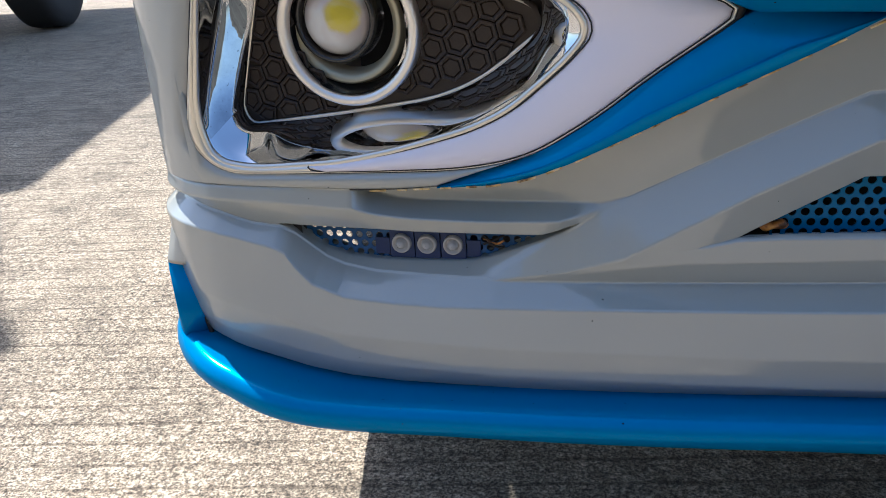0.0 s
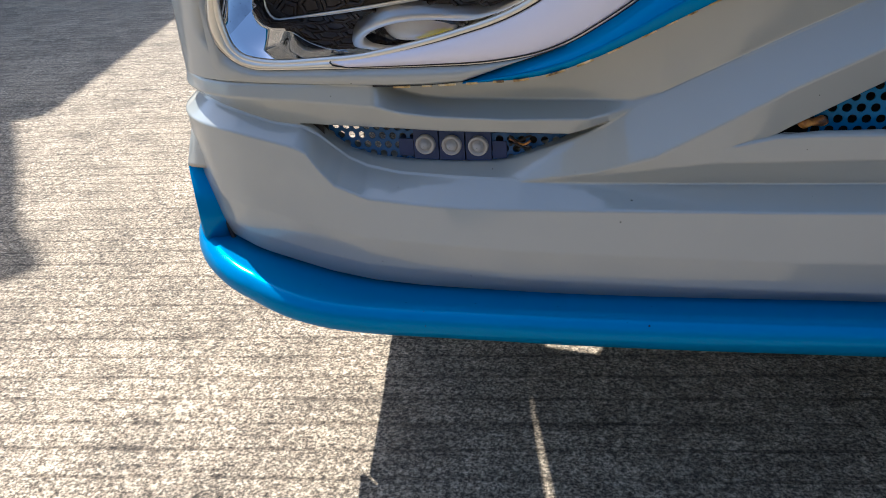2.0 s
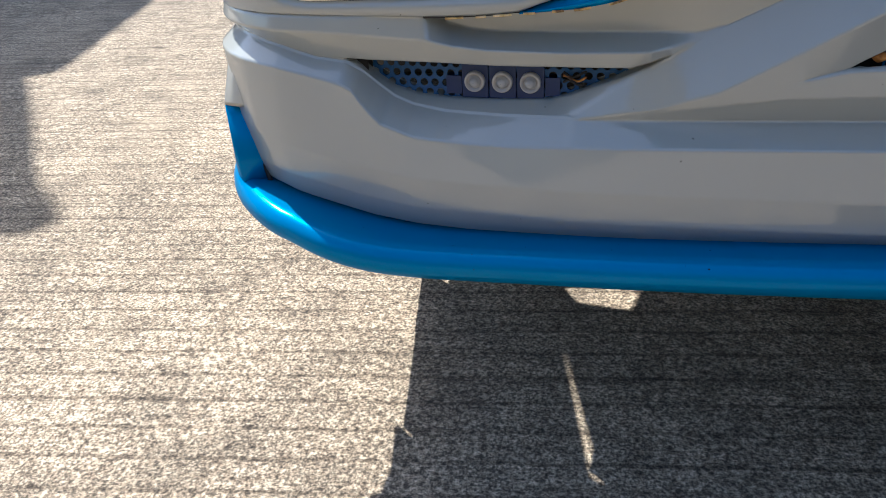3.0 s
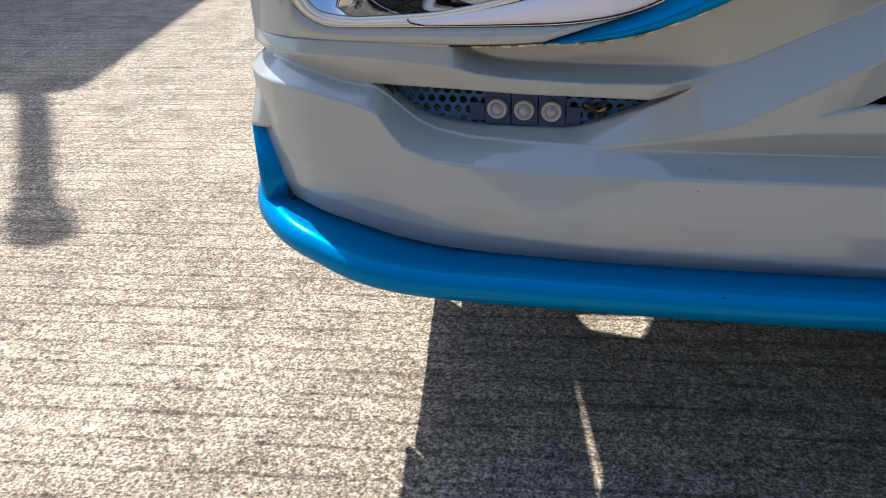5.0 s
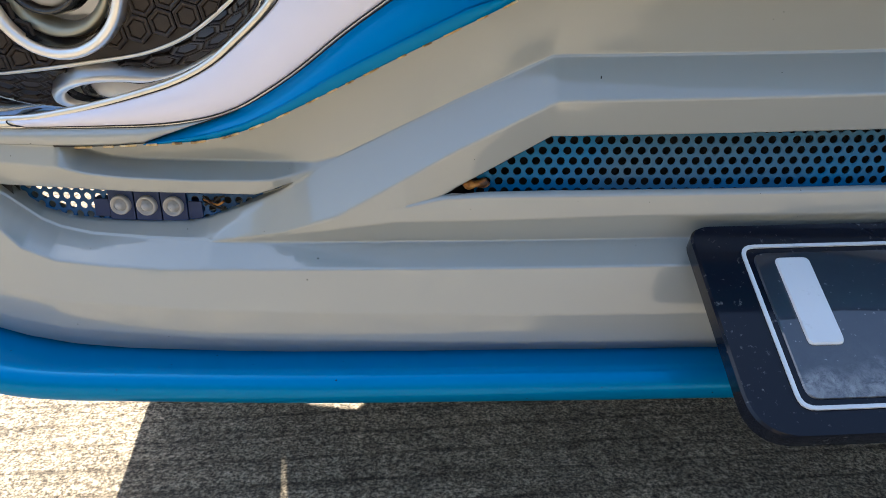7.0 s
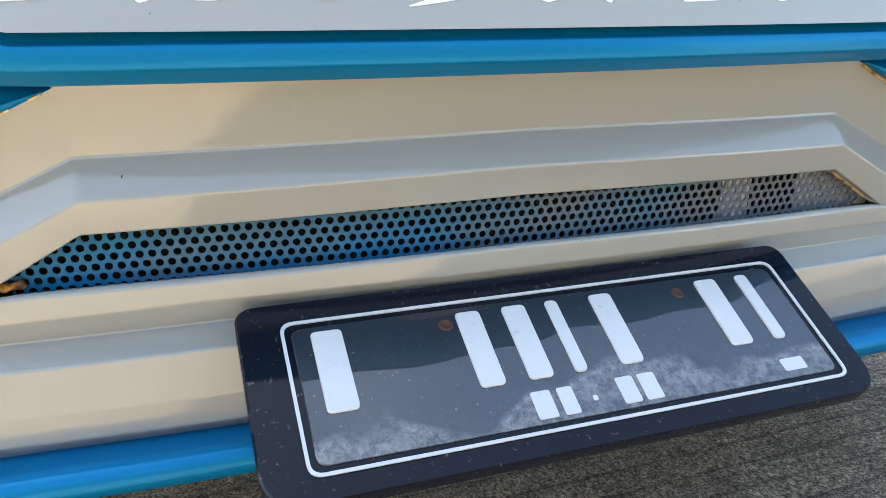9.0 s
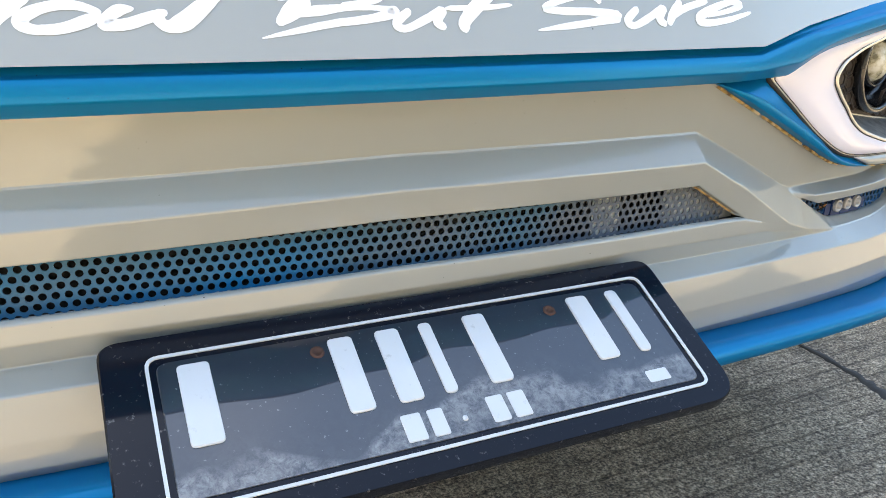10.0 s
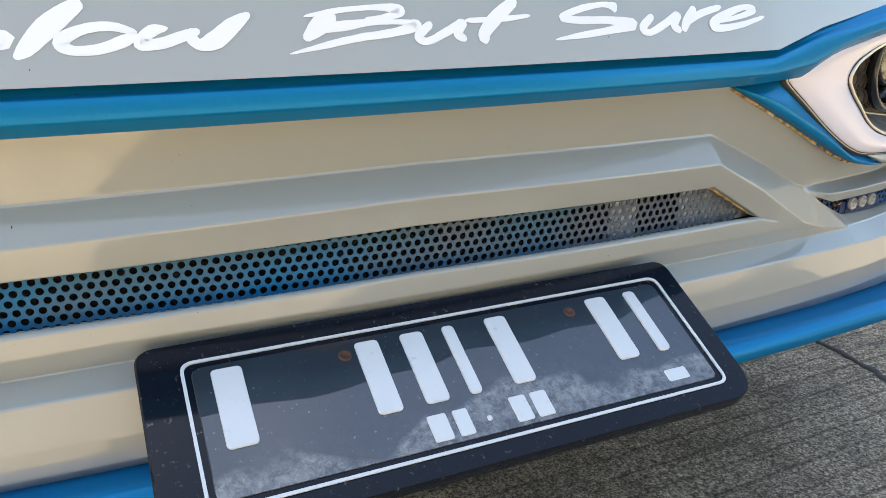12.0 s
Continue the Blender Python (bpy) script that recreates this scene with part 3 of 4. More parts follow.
def panel_rows(s):
    z0, = lerp_rows(TOPL, s)
    zs = [z0 - .0015, z0 + .003] + [z0 + .003 + (1.05 - z0) * (k / 14) for k in range(1, 15)]
    return [(z, panel_off(z, s)) for z in zs]


ss = stations([TOPL], 0.02, 1.0)
sharpen(strip("front_panel", GREY, "light grey glossy front panel leaning back above the blue band", ss, panel_rows))


def band_rows(s):
    """Blue band under the panel; past s = 0.33 it runs up over the lamp."""
    zt, = lerp_rows(TOPL, s)
    w = max(0.0, min(1.0, (s - 0.33) / 0.4))
    d = 0.03 * w
    if s <= 0.391:
        zb = .507 + .002 * max(0, (s - .317) / .074)
    else:
        zb = max(lamp_edge(s)[1] if lamp_edge(s) else .59, .5)
    zb = min(zb, zt - .012)
    h = zt - zb
    inner = .012 if s < .33 else .012 + .02 * w
    return [(zt - .001, -.024 + d), (zt - .0065, -.0295 + d), (zt - .0078, -.0300 + d), (zt - .0086, -.0335 + d), (zt - .0100, -.0350 + d), (zb + .55 * h, -.0362 + d), (zb + .36 * h, -.0366 + d), (zb + .31 * h, -.0358 + d), (zb + .27 * h, -.0335 + d), (zb + .04 * h, -.0230 + d * .8), (zb + .005 * h, -.019 + d * .7), (zb, inner)]


ss = stations([TOPL, [(.391, 0), (.317, 0)]], 0.015, 0.733)
strip("blue_band", BLUE, "metallic blue band across the front above the bumper", ss, band_rows)


def lamp_bottom(s):
    e = lamp_edge(s)
    return e[0] if e else .509


def blue_top(s):
    """Upper edge of the blue trim: along the lamp, then falling away from it to a point."""
    if s <= .391:
        return .505 + .004 * max(0, (s - .317) / .074)
    if s <= .515:
        return lamp_bottom(s)
    w = min(1, (s - .515) / .068)
    return lamp_bottom(.515) * (1 - w) + lerp_rows(GOLD, .583)[0] * w


def diagonal_rows(s):
    """Blue trim that runs down between lamp and bumper, to a point."""
    zt = blue_top(s)
    zb, = (lerp_rows(GOLD, s)[0] - .001,)
    zt = max(zt, zb + .0005)
    h = zt - zb
    lift = -.010 * min(1, h / .02)
    rim = min(.0095, .34 * h)
    sink = .0028 * min(1, h / .03)
    return [(zt, .012), (zt - .02 * h, lift + .006), (zb + 1.10 * rim, lift + sink), (zb + rim, lift - .0012), (zb + .90 * rim, lift - .0022), (zb + .12 * rim, lift - .002), (zb, lift + .001), (zb + .001, .014)]


def low_rows(s):
    """Grey strip under the lamp and up to the corner."""
    zt = lamp_bottom(s)
    zb = blue_top(s) if s < .583 else lerp_rows(GOLD, s)[0]
    h = max(zt - zb, .0003)
    return [(zt, .006), (zt - .10 * h, -.001), (zb + .5 * h, -.003), (zb + .12 * h, -.002), (zb, .000), (zb + .0005, .006)]


for side in (-1, 1):
    ss = [.319 + (.583 - .319) * k / 30 for k in range(31)]
    strip("blue_trim", BLUE, "metallic blue trim tapering to a point beside the lamp", ss, diagonal_rows, side)
    ss = [.516 + (.7675 - .516) * k / 30 for k in range(31)]
    strip("lamp_underside_strip", GREY, "", ss, low_rows, side)


for side in (-1, 1):
    bm = bmesh.new()
    rows = []
    for i in range(29):
        z = .3985 + (.606 - .3985) * i / 28
        # outline of the lamp's outer edge at this height
        edge = .7675
        for a, b in ((Vector((.741, .4065)), Vector((.768, .430))), (Vector((.768, .430)), Vector((.742, .527))), (Vector((.742, .527)), Vector((.731, .578)))):
            if min(a.y, b.y) <= z <= max(a.y, b.y):
                edge = a.x + (b.x - a.x) * (z - a.y) / (b.y - a.y)
        if z > .578:
            edge = .731
        if z < .4065:
            edge = .741
        rows.append([at(side * (edge + (1.0 - edge) * (k / 16) ** 1.3), z, (.006 if k == 0 else -.002) + .002 * abs(z - .5)) for k in range(17)])
    grid_mesh(bm, rows)
    part("corner_panel", bm, GREY, truck, "grey corner panel beside the headlamp")

# dark filler behind the lamp's inner tip
for side in (-1, 1):
    bm = bmesh.new()
    grid_mesh(bm, [[at(side * (.33 + .13 * k / 6), z, .014) for k in range(7)] for z in (.485, .545)])
    part("tip_filler", bm, BLACK_GAP, truck)

# raw fibre edge along the joint of trim and bumper, broken into chips towards the lamp
chips = random.Random(11)


def edge_off(side, s):
    """Depth of the raw edge: behind the trim on one side, flush with its foot on the other."""
    if side > 0:
        return .0035 if s < .50 else .0025
    return -.0095 * max(0.0, min(1.0, (.60 - s) / .07)) - .0005


for side in (-1, 1):
    s = .322
    while s < .625:
        near = s < .50
        run = chips.uniform(.02, .05) if near and side > 0 else chips.uniform(.005, .012)
        bm = bmesh.new()
        path = [at(side * q, lerp_rows(GOLD, q)[0] - (.0016 if side > 0 else .0009), edge_off(side, q)) for q in (s + run * k / 6 for k in range(7))]
        tube(bm, path, .0017 if near and side > 0 else .0008, closed=False, sides=6, flat=chips.uniform(.6, 1.2))
        part("raw_edge", bm, GOLD_EDGE, truck, "chipped yellow raw fibre edge along the joint")
        s += run + (chips.uniform(.001, .006) if near and side > 0 else chips.uniform(.005, .012))
    bm = bmesh.new()
    path = [at(side * s, lerp_rows(GT, s)[0] + .0005, .013) for s in [.296 + (.384 - .296) * k / 14 for k in range(15)]]
    tube(bm, path, 0.0020 if side > 0 else .0011, closed=False, sides=6)
    part("raw_edge", bm, GOLD_EDGE, truck)

# dark open joint under the blue band; black beads for the shade along the lower edge of the lamps' strips
bm = bmesh.new()
tube(bm, [at(-.318 + .636 * k / 40, .5058, .0035) for k in range(41)], .0019, closed=False, sides=8)
part("band_joint", bm, BLACK_GAP, truck, "dark joint under the blue band")
for side in (-1, 1):
    bm = bmesh.new()
    run = [.50 + .146 * k / 24 for k in range(25)]
    tube(bm, [at(side * s, lerp_rows(GOLD, s)[0] + .0002, .0028 - .0022 * max(0.0, (s - .60) / .046)) for s in run], .0014, closed=False, sides=8)
    part("strip_shade", bm, BLACK_GAP, truck)

# ---- perforated sheets ----


def perforated(name, s0, s1, z_of, off_of, pitch, radius, parent, label, mat=None):
    """A sheet with staggered round holes, following the plan; z_of(s) gives its lowest and highest height."""
    bm = bmesh.new()
    thick, row_h, cache = 0.0012, pitch * math.sqrt(3) / 2, {}

    def vert(s, z, back):
        key = (round(s, 5), round(z, 5), back)
        if key not in cache:
            cache[key] = bm.verts.new(at(s, z, off_of(abs(s)) + (thick if back else 0)))
        return cache[key]

    spans = [z_of(abs(s0 + (s1 - s0) * k / 20)) for k in range(21)]
    zmin, zmax = min(a for a, b in spans if a < b), max(b for a, b in spans if a < b)
    for j in range(int((zmax - zmin) / row_h) + 2):
        z = zmin + j * row_h
        n = int((s1 - s0) / pitch) + 1
        for i in range(n):
            s = s0 + (i + 0.5 * (j % 2)) * pitch
            lo, hi = z_of(abs(s))
            if not (lo <= z <= hi):
                continue
            circ = [(s + radius * math.sin(a), z + radius * math.cos(a)) for a in (2 * math.pi * k / 12 for k in range(12))]
            hexa = []
            for k in range(12):
                a = 2 * math.pi * k / 12
                r = pitch / math.sqrt(3) if k % 2 == 0 else pitch / 2
                hexa.append((s + r * math.sin(a), z + r * math.cos(a)))
            fc, bc = [bm.verts.new(at(*c, off_of(abs(c[0])))) for c in circ], [bm.verts.new(at(*c, off_of(abs(c[0])) + thick)) for c in circ]
            fh = [vert(*h, False) for h in hexa]
            for k in range(12):
                m = (k + 1) % 12
                bm.faces.new((fc[k], fc[m], fh[m], fh[k]))
                bm.faces.new((fc[m], fc[k], bc[k], bc[m]))
    return part(name, bm, mat or MESH_BLUE, parent, label, smooth=False)


grille = perforated("perforated_grille", -.386, .386, lambda s: (.3645, lerp_rows(GT, s)[0] + .004) if s < .366 else (1, 0), lambda s: .0165, .0083, .00285, truck, "blue perforated metal grille sheet, paint worn")
# black sheet puts the deep shade behind the grille into colour
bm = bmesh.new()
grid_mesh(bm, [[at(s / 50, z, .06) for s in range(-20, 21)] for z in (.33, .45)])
part("grille_backing", bm, BLACK_MATT, truck, "black sheet standing for the shade behind the grille")
for s0, s1 in ((.203, .236), (.290, .39)):
    bm = bmesh.new()
    grid_mesh(bm, [[at(s0 + (s1 - s0) * k / 4, z, .022) for k in range(5)] for z in (.362, .43)])
    part("backing_plate", bm, ALLOY, truck, "bare grey metal plate behind the grille")
bm = bmesh.new()
bmesh.ops.create_uvsphere(bm, u_segments=16, v_segments=10, radius=1)
for v in bm.verts:
    v.co = at(-.364 + .009 * v.co.x + .003 * v.co.z, .3708 + .0034 * v.co.z + .001 * math.sin(5 * v.co.x), .013 + .004 * v.co.y)
part("sealant_blob", bm, ORANGE, truck, "orange sealant blob at the grille's corner")

# added black backing, so the slots' holes look into shade
for side in (-1, 1):
    bm = bmesh.new()
    rows = [[at(side * (.395 + (.670 - .395) * k / 10), z, off) for z, off in ((.27, .15), (.27, .123), (.43, .123), (.43, .15))] for k in range(11)]
    vs = grid_mesh(bm, rows, closed=True)
    bm.faces.new(vs[0]), bm.faces.new(vs[-1])
    part("slot_backing", bm, BLACK_MATT, truck, "added black backing that darkens the slot's holes", smooth=False)

# ---- fog lamp slots ----
for side in (-1, 1):
    a, b = (.50, .705)
    perforated("slot_mesh", *((-b, -a) if side < 0 else (a, b)), lambda s: (lerp_rows(SB, s)[0] - .004, .366), lambda s: .0265, .0080, .0028, truck, "blue perforated sheet in the fog lamp slot", SLOT_BLUE)
    # matt black piece stands for the shade in the slot's outer end
    bm = bmesh.new()
    grid_mesh(bm, [[at(side * (.694 + .018 * k / 5), z, off) for z, off in ((.340, .0165), (.340, .0245), (.372, .0245), (.372, .0165))] for k in range(6)], closed=True)
    part("slot_end_shade", bm, BLACK_MATT, truck, "black piece standing for the shade at the slot's outer end", smooth=False)
    prof = [(.334, .034), (.334, .0255), (.3355, .024), (.3590, .024), (.3605, .0255), (.3605, .034)]
    bar = None
    for c0 in (.580, .5995, .619):
        bm = bmesh.new()
        vs = grid_mesh(bm, [[at(side * (c0 - .0092 + .0184 * k / 4), *q) for q in prof] for k in range(5)])
        bm.faces.new(vs[0]), bm.faces.new(vs[-1])
        ob = sharpen(part("fog_lamp_block" if bar else "fog_lamp_bar", bm, BAR_BLUE, bar or truck, "dark blue block that holds a round lamp"))
        bar = bar or ob
    for c0, c1 in ((.560, .570), (.629, .640)):
        bm = bmesh.new()
        vs = grid_mesh(bm, [[at(side * c, z, off) for z, off in ((.337, .034), (.337, .0250), (.350, .0250), (.350, .034))] for c in (c0, c1)])
        bm.faces.new(vs[0]), bm.faces.new(vs[-1])
        sharpen(part("bracket_tab", bm, BAR_BLUE, bar))
    for s in (.580, .5995, .619):
        c = at(side * s, .3470, .0235)
        p, nrm = plan(s)
        out = Vector((-nrm.x * side, -nrm.y, 0))
        turn = out.to_track_quat("Z", "Y").to_matrix().to_4x4()
        bm = bmesh.new()
        rings = [(.0075, -.004), (.0075, .0015), (.0070, .0030), (.0060, .0034), (.0050, .0006), (.0044, .0008), (.0032, .0044), (.0014, .0058), (.0002, .0060)]
        grid_mesh(bm, [[Matrix.Translation(c) @ turn @ Vector((r * math.cos(t), r * math.sin(t), h)) for t in (2 * math.pi * k / 20 for k in range(20))] for r, h in rings], closed=True)
        part("round_lamp", bm, CLEAR, bar, "clear domed round lamp")
    for k in range(3):
        bm = bmesh.new()
        z = .3475 + .0028 * k
        tube(bm, [at(side * (.5575 - .0022 * j), z + .0022 * math.sin(j * .9 + k), .0235 + .0015 * math.cos(j * 1.3 + k)) for j in range(8)], .0009, closed=False, sides=6)
        part("wire", bm, (RUBBER, ORANGE, RUBBER)[k], bar)

# ---- headlamps ----
LAMP_IN = [(.655, .4155, .01), (.61, .4245, .03), (.559, .4395, .03), (.533, .452, .03), (.498, .482, .02), (.483, .500, .014), (.494, .517, .014), (.52, .529, .02), (.60, .546, .05), (.700, .563, .02), (.7305, .570, .012), (.741, .527, .05), (.7565, .447, .02), (.748, .4155, .022), (.718, .4105, .02)]
HEX_EDGE = [(.731, .4305, .012), (.656, .4400, .02), (.584, .4515, .02), (.552, .4645, .02), (.511, .4965, .014), (.510, .5075, .010), (.526, .517, .012), (.58, .524, .02), (.698, .545, .012), (.708, .541, .01), (.7365, .443, .012)]


def hex_plane(x, d=0.0):
    return 0.052 + 0.21 * (x - 0.507) + d


def resample(pts, n):
    """n points at even lengths along a closed outline, beginning nearest to the lower outer corner."""
    start = max(range(len(pts)), key=lambda i: pts[i].x - 2 * pts[i].y)
    pts = pts[start:] + pts[:start]
    if sum(a.x * b.y - b.x * a.y for a, b in zip(pts, pts[1:] + pts[:1])) < 0:
        pts = [pts[0]] + pts[1:][::-1]
    seg = [(b - a).length for a, b in zip(pts, pts[1:] + pts[:1])]
    total, out = sum(seg), []
    for k in range(n):
        d, i = total * k / n, 0
        while d > seg[i]:
            d -= seg[i]
            i += 1
        out.append(pts[i].lerp(pts[(i + 1) % len(pts)], d / seg[i]))
    return out


def lens_glass(spot):
    """Milky lens with the yellow phosphor showing through about one spot."""
    m = material("milky_lens_glass", (0.66, 0.65, 0.61), 0.03, coat=1.0)
    far = m.node_tree.nodes.new("ShaderNodeVectorMath")
    far.operation = "DISTANCE"
    v = coords(m)
    m.node_tree.links.new(v, far.inputs[0])
    far.inputs[1].default_value = spot
    near = m.node_tree.nodes.new("ShaderNodeMath")
    near.operation = "MULTIPLY_ADD"
    m.node_tree.links.new(far.outputs["Value"], near.inputs[0])
    near.inputs[1].default_value = 32.0
    wob = m.node_tree.nodes.new("ShaderNodeMath")
    wob.operation = "MULTIPLY_ADD"
    m.node_tree.links.new(noise_tex(m, v, 130, 3, 0.5), wob.inputs[0])
    wob.inputs[1].default_value, wob.inputs[2].default_value = 0.16, -0.08
    m.node_tree.links.new(wob.outputs[0], near.inputs[2])
    milk = ramp(m, noise_tex(m, v, 45, 2, 0.4), [(0.35, (0.60, 0.52, 0.48)), (0.62, (0.72, 0.72, 0.70))])
    fac = ramp(m, near.outputs[0], [(0.20, 1.0), (0.36, 0.85), (0.47, 0.0)])
    feed(m, "Base Color", mix(m, milk, (0.66, 0.54, 0.02), fac))
    return m


def headlamp(side):
    lamp = part_empty("headlamp", truck, "headlamp with a projector, dark honeycomb panel and white surround")
    outer = resample(round_poly(LAMP_OUT, .02), 140)
    inner = resample(round_poly(LAMP_IN, .02), 140)
    hexo = resample(round_poly(HEX_EDGE, .012), 140)

    if side > 0:  # this lamp's tip reaches further in and stands prouder
        outer = [Vector((q.x - .017 * max(0.0, min(1.0, (.57 - q.x) / .12)), q.y)) for q in outer]

    def P(q, off):
        proud = .006 * max(0.0, min(1.0, (.57 - q.x) / .06)) if side > 0 else 0.0
        return at(side * q.x, q.y, off - proud)

    def H(q, d=0.0):
        return Vector((side * q.x, hex_plane(q.x, d), q.y))

    # black seal between lamp and body, chrome bead on it
    bm = bmesh.new()
    tube(bm, [P(q, .002) for q in outer], .0031, sides=8)
    part("seal", bm, BLACK_GAP, lamp)
    # flange: white over most of the inner end, chrome at the tip and outside
    tip = .664
    bm, bm2 = bmesh.new(), bmesh.new()
    mid = [o.lerp(i, .5) for o, i in zip(outer, inner)]
    for k in range(140):
        m = (k + 1) % 140
        q = mid[k]
        white = q.x < tip or (q.y > .5 and q.x < .69)
        target = bm if white else bm2
        rows = []
        for j in (k, m):
            o, i = outer[j], inner[j]
            rows.append([P(o.lerp(i, t), off) for t, off in ((0.0, .004), (.03, .0005), (.12, -.002), (.5, -.0035), (.88, -.002), (.97, 0.0), (1.0, .003))])
        grid_mesh(target, rows)
    for b in (bm, bm2):
        bmesh.ops.remove_doubles(b, verts=b.verts, dist=1e-5)
    part("white_surround", bm, WHITE_LENS, lamp, "milky white light-guide surround")
    part("chrome_flange", bm2, SATIN, lamp, "satin chrome flange")
    # dark line round the white part, with a rounded end
    run = [k for k in range(140) if mid[k].x < tip + .004 or (mid[k].y > .5 and mid[k].x < .694)]
    a, b = run[0], run[-1]
    line = [(k, .055) for k in run] + [(b + .5, .25), (b + .8, .5), (b + .5, .80)] + [(k, .945) for k in reversed(run)] + [(a - .5, .80), (a - .8, .5), (a - .5, .25)]

    def flange(k, t):
        i0, w = int(k) % 140, k - int(k)
        i1 = (i0 + 1) % 140
        q = outer[i0].lerp(outer[i1], w).lerp(inner[i0].lerp(inner[i1], w), t)
        return P(q, -.0037 + .0118 * (t - .5) ** 2)

    bm = bmesh.new()
    tube(bm, [flange(k, t) for k, t in line], .0005, sides=6)
    part("dark_line", bm, BLACK_GAP, lamp)
    # beads
    bm = bmesh.new()
    tube(bm, [P(q, .0006) for q in inner], .0027, sides=10)
    part("inner_bead", bm, SATIN, lamp, "bright metal bead round the lamp's opening")
    bm = bmesh.new()
    shrink = [o.lerp(i, .035) for o, i in zip(outer, inner)]
    tube(bm, [P(q, -.0005) for q in shrink], .0011, sides=6)
    part("outer_bead", bm, SATIN, lamp)
    # chrome bucket
    rows = []
    for lat, dep in ((0, 0), (.06, .02), (.22, .10), (.42, .25), (.62, .46), (.80, .68), (.92, .86), (1.0, 1.0)):
        row = []
        for i, h in zip(inner, hexo):
            a, b = P(i, .002), H(h, 0.0)
            # the outer wall drops in steeply at its head and faces upwards; the others run straight in
            w = max(0.0, min(1.0, (i.x - .705) / .035)) * (1.0 if side < 0 else max(0.0, min(1.0, (i.y - .418) / .025)))
            w = w * w * (3 - 2 * w)
            drop = .34 * max(0.0, i.y - .425) * min(1.0, lat / .07) if side < 0 else 0.0
            slope = (drop + (.7 if side < 0 else .9) * math.hypot(b.x - a.x, (b.z - a.z) if side < 0 else 0.0) * lat) / max(.01, b.y - a.y)
            d = lat + (min(.98, slope) - lat) * w if lat < 1 else 1.0
            row.append(Vector((a.x + (b.x - a.x) * lat, a.y + (b.y - a.y) * d, a.z + (b.z - a.z) * lat)))
        for _ in range(14 if 0 < lat < 1 else 0):
            row = [.5 * q + .25 * (row[k - 1] + row[(k + 1) % 140]) for k, q in enumerate(row)]
        rows.append(row)
    wall, side_wall = bmesh.new(), bmesh.new()
    for k in range(140):
        m = (k + 1) % 140
        outside = min(inner[k].x, inner[m].x) > .737 and inner[k].y > .425
        grid_mesh(side_wall if outside else wall, [[r[k], r[m]] for r in rows])
    for b in (wall, side_wall):
        bmesh.ops.remove_doubles(b, verts=b.verts, dist=1e-5)
    part("reflector_wall", wall, CHROME if side < 0 else DULL_CHROME, lamp, "chrome reflector wall" if side < 0 else "dusty grey reflector wall")
    part("outer_wall", side_wall, WALL_CHROME if side < 0 else DULL_CHROME, lamp, "chrome outer wall" if side < 0 else "dusty grey outer wall")
    # dark panel with honeycomb relief
    c = Vector((.643, .5000))
    ring_r = .0535
    bm = bmesh.new()
    loop = [H(h, .001) for h in hexo]
    hole = [H(Vector((c.x + (ring_r - .004) * math.cos(a), c.y + (ring_r - .004) * math.sin(a))), .001) for a in (2 * math.pi * k / 64 for k in range(64))]
    vo, vi = [bm.verts.new(p) for p in loop], [bm.verts.new(p) for p in hole]
    es = [bm.edges.new((v[i], v[(i + 1) % len(v)])) for v in (vo, vi) for i in range(len(v))]
    bmesh.ops.triangle_fill(bm, use_beauty=True, edges=es)
    part("dark_panel", bm, HEX, lamp, "dark brown plastic panel", smooth=False)
    bm = bmesh.new()
    tube(bm, [H(h, -.001) for h in hexo], .0011, sides=8)
    part("panel_bead", bm, SATIN, lamp)
    pitch = .0186

    def inside(p):
        hit_ = False
        for a, b in zip(hexo, hexo[1:] + hexo[:1]):
            if (a.y > p.y) != (b.y > p.y) and p.x < a.x + (b.x - a.x) * (p.y - a.y) / (b.y - a.y):
                hit_ = not hit_
        return hit_

    def edge_gap(p):
        return min((p - q).length for q in hexo)

    lattice = Matrix.Rotation(radians(-14), 2)
    for j in range(-8, 9):
        for i in range(-12, 12):
            q0 = lattice @ Vector(((i + .5 * (j % 2)) * pitch, j * pitch * .866))
            p = Vector((c.x + .004 + q0.x, c.y + .003 + q0.y))
            if not inside(p) or (p - c).length < ring_r - .006:
                continue
            corners = [lattice @ Vector((math.sin(a), math.cos(a))) for a in (math.pi / 3 * k for k in range(6))]
            fit = []
            for q in corners:
                f = 1.0
                while f > .1 and not (inside(p + q * pitch * .60 * f) and edge_gap(p + q * pitch * .60 * f) > .0012):
                    f -= .06
                fit.append(f)
            if min(fit) < .16:
                continue
            rings = [(.575, .0008), (.550, -.0016), (.495, -.0022), (.40, -.0016), (.355, -.0002), (.31, -.0010), (.02, -.0012)]
            bm = bmesh.new()
            grid_mesh(bm, [[H(p + q * pitch * r * f, d) for q, f in zip(corners, fit)] for r, d in rings], closed=True)
            part("honeycomb_cell", bm, HEX, lamp, smooth=False)
    # projector: bezel ring, dark cone, lens
    ctr = Vector((side * c.x, hex_plane(c.x), c.y))
    axis = Vector((side * .21, -1, 0)).normalized()
    turn = Matrix.Translation(ctr) @ axis.to_track_quat("Z", "Y").to_matrix().to_4x4()

    def ring(name, prof, mat, label, n=64, shift=(0, 0)):
        b = bmesh.new()
        grid_mesh(b, [[turn @ Vector((shift[0] + r * math.cos(t), shift[1] + r * math.sin(t), h)) for t in (2 * math.pi * k / n for k in range(n))] for r, h in prof], closed=True)
        return part(name, b, mat, lamp, label)

